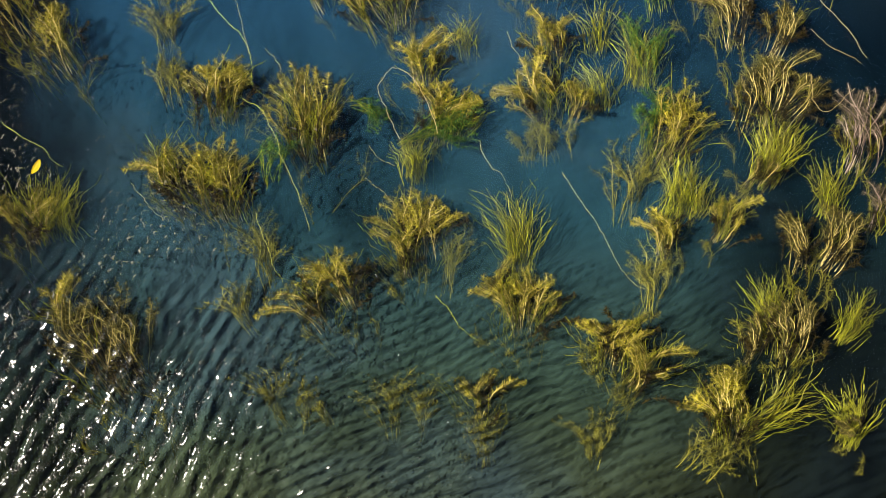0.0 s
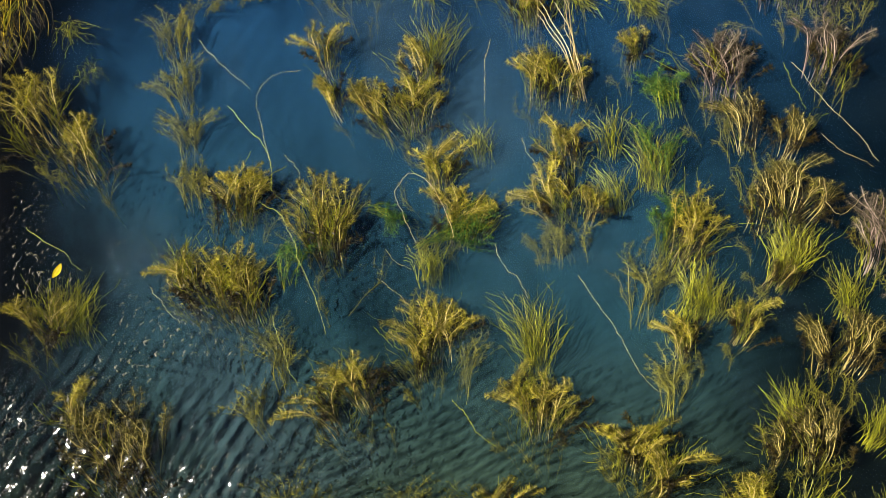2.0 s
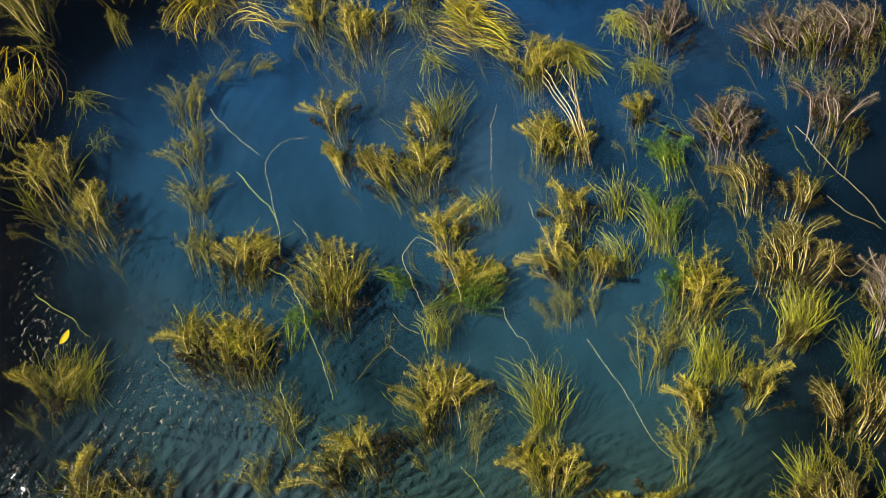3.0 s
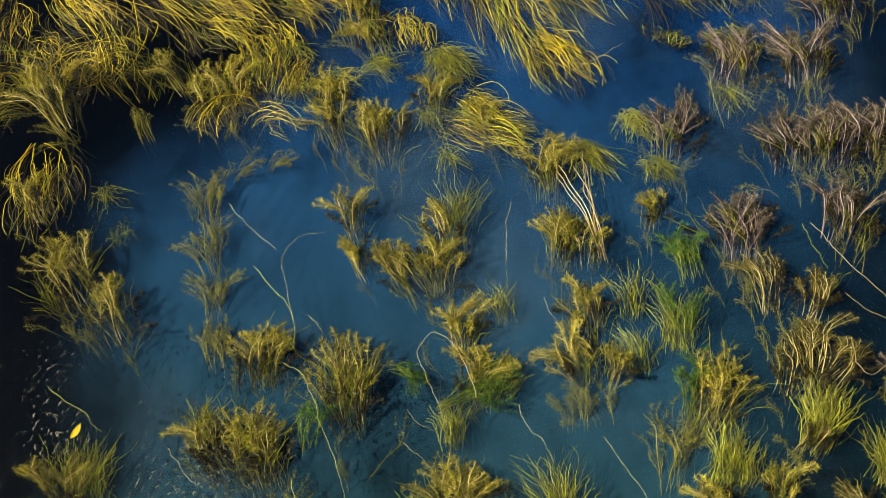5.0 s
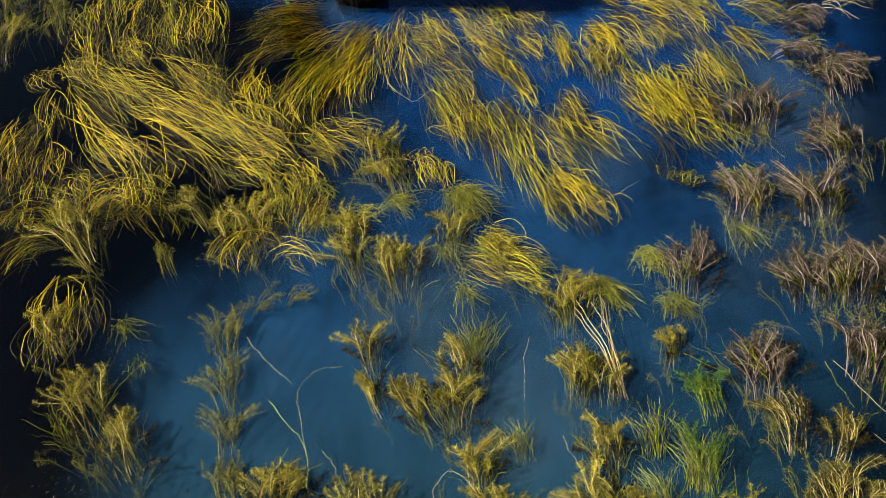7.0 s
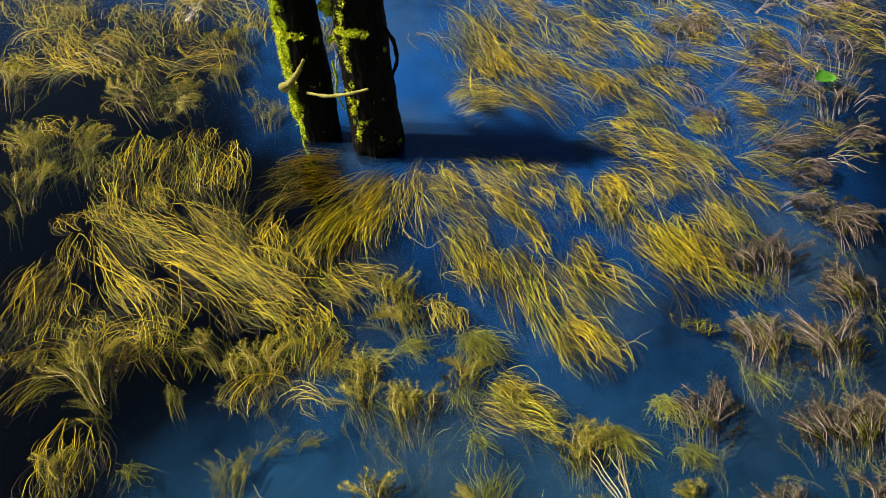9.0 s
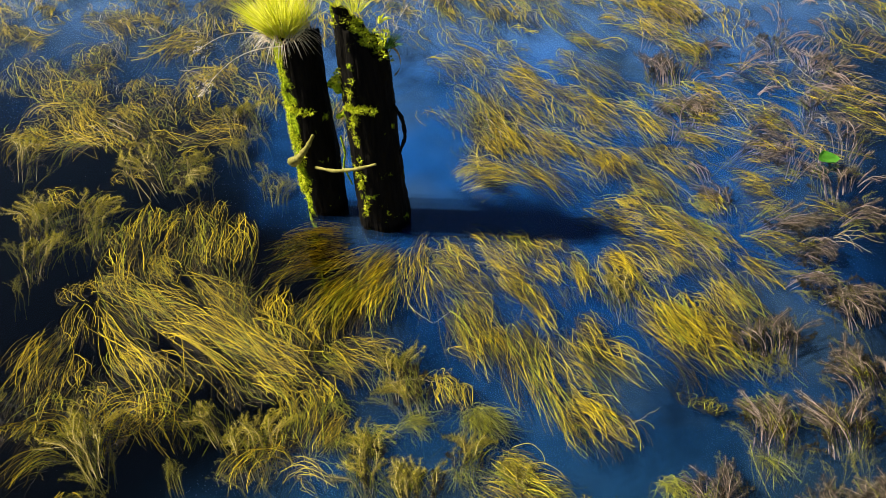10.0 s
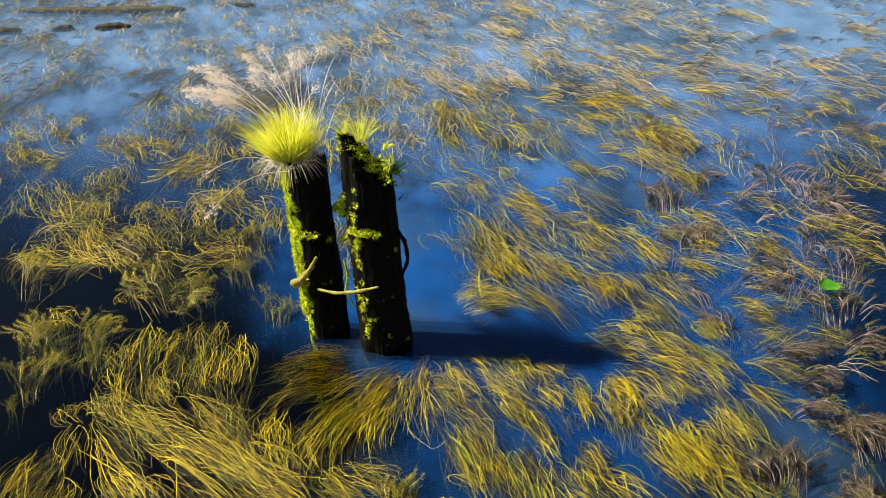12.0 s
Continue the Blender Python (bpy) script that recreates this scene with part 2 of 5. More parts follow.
# ---------------------------------------------------------------- mesh building
class Soup:
    """Gathers leaves and tubes with a material slot for each face."""

    def __init__(self):
        self.v, self.f, self.m = [], [], []
        self.blocks = []
        self.n = 0

    def put(self, verts, faces, slots):
        """Adds a block of faces that all have the same number of corners."""
        self.v.append(np.asarray(verts, float))
        faces = np.asarray(faces, np.int64)
        self.blocks.append((faces + self.n, np.broadcast_to(slots, len(faces))))
        self.n += len(verts)

    def tube(self, path, radii, slot, sides=3):
        self.tubes(np.asarray(path, float)[None], np.asarray(radii, float)[None], np.array([slot]), sides)

    def tubes(self, paths, radii, slots, sides=3):
        """Many tubes of the same number of steps at once."""
        many, k, _ = paths.shape
        along = unit(np.gradient(paths, axis=1))
        u = unit(np.cross(along, np.array([0.13, 0.21, 1.0])))
        w = np.cross(u, along)
        ang = np.arange(sides) * 2 * np.pi / sides
        ring = paths[:, :, None, :] + radii[:, :, None, None] * (np.cos(ang)[None, None, :, None] * u[:, :, None, :] + np.sin(ang)[None, None, :, None] * w[:, :, None, :])
        i, j = np.meshgrid(np.arange(k - 1), np.arange(sides), indexing="ij")
        nxt = (j + 1) % sides
        one = np.stack([i * sides + j, i * sides + nxt, (i + 1) * sides + nxt, (i + 1) * sides + j], -1).reshape(-1, 4)
        faces = (one[None] + (np.arange(many) * k * sides)[:, None, None]).reshape(-1, 4)
        self.put(ring.reshape(-1, 3), faces, np.repeat(slots, len(one)))

    def blades(self, base, way, side, length, width, slot):
        """Thin pointed leaves, one triangle each, all at once."""
        a = base - side * width[:, None] / 2
        b = base + side * width[:, None] / 2
        c = base + way * length[:, None]
        self.put(np.stack([a, b, c], 1).reshape(-1, 3), np.arange(3 * len(base)).reshape(-1, 3), slot)

    def mesh(self, name, mats, smooth=False):
        me = bpy.data.meshes.new(name)
        verts = np.concatenate(self.v)
        corners = [f.ravel() for f, _ in self.blocks] + [np.array(f) for f in self.f]
        sizes = [np.full(len(f), f.shape[1]) for f, _ in self.blocks] + [np.array([len(f)]) for f in self.f]
        slots = [m for _, m in self.blocks] + [np.array([m]) for m in self.m]
        corners, sizes, slots = np.concatenate(corners), np.concatenate(sizes), np.concatenate(slots)
        me.vertices.add(len(verts))
        me.vertices.foreach_set("co", verts.ravel().astype(np.float32))
        me.loops.add(len(corners))
        me.loops.foreach_set("vertex_index", corners.astype(np.int32))
        me.polygons.add(len(sizes))
        me.polygons.foreach_set("loop_start", np.concatenate([[0], np.cumsum(sizes)[:-1]]).astype(np.int32))
        for m in mats:
            me.materials.append(m)
        me.polygons.foreach_set("material_index", slots.astype(np.int32))
        me.polygons.foreach_set("use_smooth", np.full(len(sizes), smooth))
        me.update(calc_edges=True)
        return me


def unit(a):
    return a / (np.linalg.norm(a, axis=-1)[..., None] + 1e-9)


def grow(rng, length, depth, bend, wave, lift, steps):
    """The line of one shoot: out of the murk at its root, rising to the surface, then trailing along +y."""
    s = np.linspace(0, 1, steps)
    ph, ph2 = rng.uniform(0, 6.28, 2)
    x = bend * length * s ** 1.8 + wave * length * np.sin(s * rng.uniform(3, 6) + ph) * s + 0.35 * wave * length * np.sin(s * rng.uniform(9, 15) + ph2) * s
    y = length * (s - 0.12 * abs(bend) * s ** 3)
    z = -depth * (1 - s) ** 2.6 + lift * np.sin(np.clip(s * 1.25, 0, 1) * np.pi * 0.8) + rng.normal(0, 0.004)
    return np.stack([x, y, z], 1)


def along_path(path, at):
    """Places and directions at the given lengths along a line."""
    seg = np.linalg.norm(np.diff(path, axis=0), axis=1)
    cum = np.concatenate([[0], np.cumsum(seg)])
    at = np.clip(at * cum[-1], 0, cum[-1])
    p = np.stack([np.interp(at, cum, path[:, k]) for k in range(3)], 1)
    tan = unit(np.stack([np.interp(at, cum, np.gradient(path[:, k])) for k in range(3)], 1))
    return p, tan, cum[-1]


def brush(soup, rng, path, r0, leaf, gap, per, start, leaf_slot, stem_slot, wide=0.0017):
    """A pale stem, bare below, with rings of hair-fine leaves that thicken into a soft brush towards the tip."""
    soup.tube(path, r0 * np.linspace(1.0, 0.45, len(path)), stem_slot)
    total = along_path(path, np.zeros(1))[2]
    rings = max(4, int((1 - start) * total / gap))
    s = start + (1 - start) * np.linspace(0, 1, rings) ** 0.85
    s = np.repeat(s, per) + rng.uniform(-0.5, 0.5, rings * per) * gap / total
    s = np.clip(s, 0, 1)
    p, tan, _ = along_path(path, s)
    out = unit(np.cross(tan, unit(rng.normal(size=(len(s), 3)))))
    # most of the leaves lie to the sides and below, so that the stem stays bare to the sky
    keep = (out[:, 2] < 0.10) | (rng.random(len(s)) < 0.04 + 0.60 * np.clip((s - 0.66) * 2.8, 0, 1))
    s, p, tan, out = s[keep], p[keep], tan[keep], out[keep]
    way = unit(out + tan * rng.uniform(0.15, 0.75, (len(s), 1)))
    ln = leaf * np.clip(0.35 + 0.95 * (s - start) / (1 - start), 0.3, 1.0) * np.clip((1.05 - s) * 8, 0.5, 1) * rng.uniform(0.6, 1.25, len(s))
    side = unit(np.cross(way, unit(rng.normal(size=(len(s), 3)))))
    soup.blades(p, way, side, ln, wide * rng.uniform(0.7, 1.3, len(s)), leaf_slot)


def filaments(soup, rng, paths, radii, slots, leaf=0.0, hairs=0):
    """Fine strands, each with a few short hairs."""
    many, k, _ = paths.shape
    soup.tubes(paths, radii[:, None] * np.linspace(1.0, 0.5, k)[None], slots)
    if hairs:
        at = rng.uniform(0.05, 0.999, (many, hairs)) * (k - 1)
        i = at.astype(int)
        row = np.arange(many)[:, None]
        tan = (paths[row, i + 1] - paths[row, i]).reshape(-1, 3)
        p = paths[row, i].reshape(-1, 3) + tan * (at - i).reshape(-1, 1)
        tan = unit(tan)
        out = unit(np.cross(tan, unit(rng.normal(size=tan.shape))))
        way = unit(out + tan * rng.uniform(0.7, 1.8, (len(tan), 1)))
        soup.blades(p, way, unit(np.cross(way, out + 0.3)), leaf * rng.uniform(0.5, 1.3, len(tan)), np.full(len(tan), 0.0016), np.repeat(slots, hairs))


LENGTHS = (0.13, 0.18, 0.25, 0.34)


def shoot_set(name, leaf_mat, stem_mat, seed, leaf, gap, per, r0, start, depth, lift, wave, deep=0.0, branches=2, wide=0.0017):
    made = {}
    rng = np.random.default_rng(seed)
    for ln in LENGTHS:
        row = []
        for k in range(5):
            soup = Soup()
            path = grow(rng, ln, depth * rng.uniform(0.7, 1.3), rng.uniform(-0.2, 0.2) if k < 2 else rng.uniform(-0.55, 0.55), wave, lift * rng.uniform(0.2, 1.3), 10)
            path[:, 2] -= deep
            brush(soup, rng, path, r0, leaf, gap, per, start, 0, 1, wide)
            for b in range(branches):
                j = int(rng.integers(3, 7))
                side = path[j:].copy()
                off = np.linspace(0, 1, len(side)) ** 0.8 * (-1) ** b * rng.uniform(0.05, 0.16) * ln
                side[:, 0] += off
                side[:, 1] = side[0, 1] + (side[:, 1] - side[0, 1]) * rng.uniform(0.6, 0.98)
                side[:, 2] += np.linspace(0, 1, len(side)) * rng.uniform(-0.03, 0.010)
                brush(soup, rng, side, r0 * 0.5, leaf * 0.9, gap, per, 0.05, 0, 1, wide)
            row.append(soup.mesh(name, (leaf_mat, stem_mat)))
        made[ln] = row
    return made


def tangle_set(name, mat, seed, count, radius, depth, deep, wave, spread, hairs=6, leaf=0.007):
    """Loose hanks of stringy algae: sinuous filaments that part, cross and hang below the surface."""
    made = {}
    rng = np.random.default_rng(seed)
    for ln in LENGTHS:
        row = []
        for k in range(5):
            soup = Soup()
            bend = rng.uniform(-0.35, 0.35)
            for i in range(count):
                own = ln * rng.uniform(0.35, 1.05)
                path = grow(rng, own, depth, bend + rng.normal(0, 0.25), wave * rng.uniform(0.5, 1.6), 0.012, 11)
                path[:, 0] += rng.normal(0, spread)
                path[:, 1] += rng.uniform(0, max(0.01, ln - own))
                path[:, 2] -= deep + abs(rng.normal(0, 0.014))
                path[:, :2] += np.cumsum(rng.normal(0, 0.0035, (11, 2)), 0)
                filaments(soup, rng, path[None], radius * rng.uniform(0.6, 1.4, 1), np.array([int(rng.random() < 0.3)]), leaf, hairs)
            row.append(soup.mesh(name, (mat, M_DEEP if mat is M_GREEN else mat)))
        made[ln] = row
    return made


SETS = {
    "m": shoot_set("shoot", M_BROWN, M_STEM, 11, 0.0240, 0.0052, 10, 0.0021, 0.18, 0.11, 0.020, 0.11, wide=0.0018),
    "p": shoot_set("shoot", M_PURPLE, M_PINKSTEM, 12, 0.0230, 0.0056, 10, 0.0023, 0.20, 0.11, 0.020, 0.10, wide=0.0018),
    "b": shoot_set("shoot", M_DUSK, M_STEM, 17, 0.0240, 0.0054, 10, 0.0021, 0.18, 0.11, 0.020, 0.11, wide=0.0018),
    # dark shoots whose colour stands in for the shade under a clump
    "o": shoot_set("shoot", M_SHADED, M_SHADED, 18, 0.0240, 0.0090, 7, 0.0020, 0.05, 0.08, 0.006, 0.12, branches=1, wide=0.0050),
    "g": tangle_set("strand", M_GREEN, 13, 7, 0.0011, 0.08, 0.004, 0.09, 0.016),
    "e": shoot_set("strand", M_EMERALD, M_GREEN, 14, 0.0200, 0.0060, 8, 0.0011, 0.08, 0.06, 0.012, 0.12, wide=0.0020),
    "d": shoot_set("shoot", M_DEEP, M_DEEP, 15, 0.021, 0.0080, 6, 0.0018, 0.08, 0.10, 0.008, 0.10, deep=0.050, branches=2, wide=0.0018),
    "s": shoot_set("stalk", M_STRAW, M_STRAW, 16, 0.006, 0.03, 2, 0.0020, 0.5, 0.05, 0.028, 0.05, branches=0),
}
FAR_SHOOT = shoot_set("shoot", M_PURPLE, M_PINKSTEM, 23, 0.020, 0.012, 6, 0.0036, 0.25, 0.08, 0.020, 0.07, branches=1, wide=0.0030)


def empty(name, x, y, z=0.0):
    ob = new(name)
    ob.empty_display_size = 0.05
    ob.location = (x, y, z)
    return ob


KINDS = {
    "m": ("milfoil_clump", "olive-brown feathery water milfoil with tan stems at the water's surface", "water plant", "milfoil clumps in the river"),
    "p": ("milfoil_clump", "mauve-brown feathery water plant with pinkish stems under blue water", "water plant", "mauve milfoil clumps in the river"),
    "b": ("milfoil_clump", "dull brown feathery water milfoil with tan stems at the surface", "water plant", "brown milfoil clumps in the river"),
    "g": ("algae_tuft", "yellow-green stringy algae trailing from the weed clumps", "algae", "algae tufts in the river"),
    "e": ("algae_tuft", "bright emerald green algae draped over brown water weed", "algae", "emerald algae tufts"),
    "d": ("sunken_weed", "blurred olive water weed sunk below the cloudy surface", "water plant", "sunken weeds"),
    "s": ("straw_wisp", "pale straw-coloured dead stalks lying over the weed", "dead stalks", "straw wisps"),
    "y": ("streaming_weed", "golden olive river weed streaming along the surface", "water plant", "streaming weed beds"),
}
plant_rng = np.random.default_rng(5)
BEDS = []          # the streaming beds, grown together once all their places are known


def weed(kind, x, y, heading, length, root_width, tip_width, count, far=False):
    """One clump: shoots rooted side by side that fan out along the heading (degrees from +y, to the left)."""
    rng = plant_rng
    if kind == "y":
        BEDS.append((x, y, heading, length, root_width, tip_width, count))
        return
    name, label, category, group = KINDS[kind]
    thing = tagged(empty(name, x, y, -0.006 if far and y > 6.8 else 0.0), label, category, group)
    thing.rotation_euler = (0, 0, radians(heading))
    stock = FAR_SHOOT if far else SETS[kind]
    count = max(3, round(count * (0.68 if kind in "mpb" else 1.0)))
    for i in range(count):
        u = (i + 0.5) / count * 2 - 1 + rng.normal(0, 0.25)
        own = length * (1.0 - 0.14 * u * u) * rng.uniform(0.62, 1.04)
        turn = -math.atan2(u * (0.7 * tip_width - root_width) / 2, length) + rng.normal(0, 0.03 if kind == "s" else 0.10)
        base = min(stock, key=lambda a: abs(a - own))
        me = stock[base][int(rng.integers(len(stock[base])))]
        ob = new(me.name.split(".")[0], me)
        ob.parent = thing
        k = own / base
        ob.location = (u * root_width * 0.42, rng.uniform(0, 0.14) * length, -0.004 - abs(rng.normal(0, 0.018)))
        ob.rotation_euler = (rng.normal(0, 0.02), rng.normal(0, 0.06), turn)
        wide = max(0.75, min(1.25, k))
        ob.scale = (wide * rng.choice((-1, 1)), k, 1.0)
    if kind in "mpb" and not far:
        # near-black shoots painting the shade below, silted growth, a few stringy algae over the top
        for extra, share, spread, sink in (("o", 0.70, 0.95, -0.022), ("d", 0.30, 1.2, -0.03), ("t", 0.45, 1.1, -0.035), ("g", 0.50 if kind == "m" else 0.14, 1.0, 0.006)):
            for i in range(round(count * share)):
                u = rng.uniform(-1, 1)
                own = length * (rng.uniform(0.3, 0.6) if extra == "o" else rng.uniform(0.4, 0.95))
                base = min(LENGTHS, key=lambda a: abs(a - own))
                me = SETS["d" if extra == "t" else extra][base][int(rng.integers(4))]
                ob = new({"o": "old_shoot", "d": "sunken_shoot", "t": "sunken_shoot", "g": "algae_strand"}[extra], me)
                ob.parent = thing
                ob.location = (u * spread * (root_width + tip_width) / 4, rng.uniform(*((-0.75, -0.25) if extra == "t" else (-0.15, 0.35))) * length, sink)
                ob.rotation_euler = (0, 0, -math.atan2(u * (tip_width - root_width) / 2, length) + rng.normal(0, 0.35))
                ob.scale = (1, own / base, 1)
    return thing


def part(name, me, parent, label=""):
    ob = new(name, me)
    ob.parent = parent
    if label:
        ob["label"] = label
    return ob


# ---------------------------------------------------------------- the river
def sheet(name, z, mat, x0, x1, y0, y1):
    me = bpy.data.meshes.new(name)
    me.from_pydata([(x0, y0, z), (x1, y0, z), (x1, y1, z), (x0, y1, z)], [], [(0, 1, 2, 3)])
    me.materials.append(mat)
    return new(name, me)


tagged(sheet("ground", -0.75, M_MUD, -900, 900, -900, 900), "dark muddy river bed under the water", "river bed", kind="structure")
tagged(sheet("water", 0.0, M_WATER, -900, 900, -900, 900), "blue rippled river water mirroring the sky", "water", kind="structure")
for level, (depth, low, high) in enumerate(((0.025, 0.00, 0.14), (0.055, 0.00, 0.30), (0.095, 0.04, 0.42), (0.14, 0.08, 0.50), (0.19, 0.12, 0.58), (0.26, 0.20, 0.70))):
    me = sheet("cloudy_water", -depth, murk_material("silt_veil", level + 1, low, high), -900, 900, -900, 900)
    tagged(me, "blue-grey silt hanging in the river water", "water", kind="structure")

# ---------------------------------------------------------------- the weed clumps: x, y, heading, length, root width, tip width, shoots
weed("m", -1.62, 1.41, 33, 0.34, 0.16, 0.30, 16)
weed("m", -1.46, 1.26, 17, 0.28, 0.10, 0.22, 14)
weed("m", -1.92, 1.82, 18, 0.27, 0.06, 0.11, 7)
weed("m", -1.55, 0.59, 10, 0.22, 0.12, 0.19, 14)
weed("m", -0.87, 1.08, -5, 0.26, 0.11, 0.21, 22)
weed("m", -0.51, 0.90, 3, 0.37, 0.09, 0.19, 16)
weed("m", -0.98, 0.73, 22, 0.26, 0.07, 0.16, 16)
weed("m", -0.82, 0.67, 12, 0.31, 0.13, 0.22, 22)
weed("m", -0.08, 1.20, 6, 0.23, 0.07, 0.16, 14)
weed("m", -0.02, 1.00, -13, 0.23, 0.17, 0.24, 20)
weed("m", -0.08, 0.52, 5, 0.27, 0.13, 0.23, 24)
weed("m", -0.14, 0.47, 15, 0.21, 0.04, 0.06, 8)
weed("m", 0.30, 0.24, -3, 0.25, 0.10, 0.19, 22)
weed("m", 0.23, 0.35, 21, 0.17, 0.02, 0.04, 5)
weed("m", -0.43, 0.27, 34, 0.25, 0.04, 0.08, 9)
weed("m", -0.34, 0.34, 21, 0.27, 0.05, 0.13, 12)
weed("m", 0.14, -0.09, 4, 0.24, 0.05, 0.10, 9)
weed("b", -1.14, 0.02, 22, 0.40, 0.20, 0.32, 30)
weed("m", -1.36, 0.25, 35, 0.20, 0.05, 0.09, 9)
weed("m", 0.62, 0.11, 2, 0.27, 0.10, 0.16, 16)
weed("m", 0.70, 0.04, -25, 0.21, 0.06, 0.13, 14)
weed("m", 1.05, -0.15, 11, 0.28, 0.13, 0.19, 22)
weed("m", 0.84, 0.55, 4, 0.17, 0.06, 0.13, 14)
weed("m", 1.05, 0.61, -13, 0.18, 0.04, 0.13, 11)
weed("m", 0.82, 0.89, -23, 0.33, 0.11, 0.14, 18)
weed("m", 0.38, 1.58, -0, 0.26, 0.19, 0.26, 26)
weed("m", 0.30, 1.91, -2, 0.28, 0.10, 0.22, 20)
weed("m", 0.43, 1.29, 14, 0.23, 0.09, 0.12, 12)
weed("m", 0.41, 1.09, 34, 0.24, 0.13, 0.13, 16)
weed("m", 0.50, 1.08, -23, 0.16, 0.04, 0.09, 9)
weed("m", -0.22, 1.45, 46, 0.31, 0.10, 0.15, 16)
weed("m", -0.16, 1.46, 9, 0.23, 0.09, 0.14, 16)
weed("m", -0.12, 1.63, 19, 0.25, 0.05, 0.10, 9)
weed("m", -0.53, 1.71, 14, 0.25, 0.03, 0.05, 7)
weed("m", -0.47, 1.53, 30, 0.22, 0.04, 0.06, 8)
weed("m", -1.94, 2.39, 42, 0.32, 0.07, 0.14, 9)
weed("m", -1.93, 2.39, 22, 0.29, 0.06, 0.19, 8)
weed("m", -1.13, 2.35, 23, 0.33, 0.17, 0.31, 24)
weed("m", -1.38, 2.52, 42, 0.23, 0.07, 0.13, 9)
weed("m", -1.91, 2.30, 37, 0.36, 0.07, 0.23, 10)
weed("m", -2.84, 4.08, 40, 0.46, 0.17, 0.28, 9)
weed("m", -2.79, 3.67, 7, 0.37, 0.11, 0.22, 12)
weed("m", -2.57, 4.02, -5, 0.28, 0.11, 0.19, 9)
weed("m", -0.54, 2.79, 15, 0.33, 0.09, 0.20, 15)
weed("m", -0.46, 2.69, 30, 0.23, 0.09, 0.18, 10)
weed("m", -0.66, 2.27, 5, 0.33, 0.10, 0.13, 12)
weed("m", -0.41, 2.10, 9, 0.34, 0.10, 0.20, 20)
weed("m", 0.59, 3.36, 11, 0.37, 0.13, 0.19, 10)
weed("m", -0.22, 2.32, -4, 0.25, 0.10, 0.13, 12)
weed("m", 0.08, 2.18, 24, 0.24, 0.08, 0.13, 10)
weed("m", -0.62, 2.19, 21, 0.27, 0.05, 0.11, 9)
weed("m", 0.73, 1.76, 6, 0.16, 0.07, 0.12, 9)
weed("m", -1.87, 5.23, 32, 0.37, 0.23, 0.29, 9)
weed("m", -2.33, 4.51, 40, 0.48, 0.23, 0.35, 11)
weed("m", -2.24, 4.70, -104, 0.31, 0.21, 0.36, 10)
weed("m", -3.32, 4.70, 4, 0.45, 0.17, 0.17, 9)
weed("m", -2.45, 4.97, 48, 0.18, 0.20, 0.27, 8)
weed("m", -1.94, 5.25, 15, 0.32, 0.19, 0.28, 12)
weed("m", -2.08, 4.64, 27, 0.24, 0.15, 0.24, 12)
weed("m", -2.68, 4.14, -27, 0.29, 0.19, 0.23, 14)
weed("m", -2.91, 3.96, 6, 0.37, 0.16, 0.27, 18)
weed("y", -1.94, 2.23, -165, 0.57, 0.11, 0.41, 4)
weed("y", -2.00, 2.46, 15, 0.59, 0.12, 0.44, 6)
weed("y", -1.63, 2.49, 22, 0.58, 0.09, 0.28, 5)
weed("y", -1.00, 2.38, 18, 0.47, 0.17, 0.25, 5)
weed("y", -2.34, 3.66, -128, 0.81, 0.18, 0.23, 4)
weed("y", -2.19, 3.51, -125, 1.03, 0.17, 0.26, 5)
weed("y", -1.94, 3.65, -134, 0.71, 0.17, 0.21, 4)
weed("y", -1.77, 3.42, -133, 0.79, 0.19, 0.23, 5)
weed("y", -2.17, 3.86, -133, 0.50, 0.28, 0.33, 5)
weed("y", -1.63, 3.75, -144, 0.88, 0.23, 0.26, 6)
weed("y", -1.40, 3.28, -131, 0.61, 0.19, 0.26, 5)
weed("y", -1.85, 4.35, -154, 0.77, 0.20, 0.24, 5)
weed("y", -2.03, 4.35, -174, 0.60, 0.18, 0.25, 5)
weed("y", -2.27, 4.30, -168, 0.65, 0.19, 0.26, 5)
weed("y", -2.43, 4.13, -154, 0.52, 0.17, 0.25, 4)
weed("y", -1.15, 2.81, -166, 0.45, 0.17, 0.22, 6)
weed("y", -1.01, 2.88, -169, 0.49, 0.14, 0.19, 5)
weed("y", -1.40, 3.04, -157, 0.48, 0.15, 0.24, 5)
weed("y", -1.83, 3.04, -160, 0.51, 0.16, 0.22, 5)
weed("y", -2.19, 3.04, -159, 0.52, 0.23, 0.33, 6)
weed("y", -2.51, 2.88, -150, 0.42, 0.28, 0.32, 6)
weed("y", -2.50, 3.38, -178, 0.57, 0.10, 0.20, 5)
weed("y", -2.50, 3.66, -143, 0.41, 0.22, 0.31, 4)
weed("y", -2.33, 2.66, 173, 0.21, 0.12, 0.18, 4)
weed("y", -1.02, 4.02, 119, 0.47, 0.08, 0.12, 4)
weed("y", -0.96, 3.86, 113, 0.43, 0.08, 0.12, 4)
weed("y", -0.60, 3.87, 144, 0.67, 0.11, 0.23, 6)
weed("y", -0.69, 3.81, 155, 0.58, 0.07, 0.17, 4)
weed("y", -0.98, 4.05, 117, 0.49, 0.10, 0.15, 4)
weed("y", -1.05, 3.39, -116, 0.36, 0.06, 0.06, 3)
weed("y", -0.53, 3.76, -80, 0.26, 0.10, 0.10, 3)
weed("y", -0.99, 3.20, -127, 0.40, 0.15, 0.19, 5)
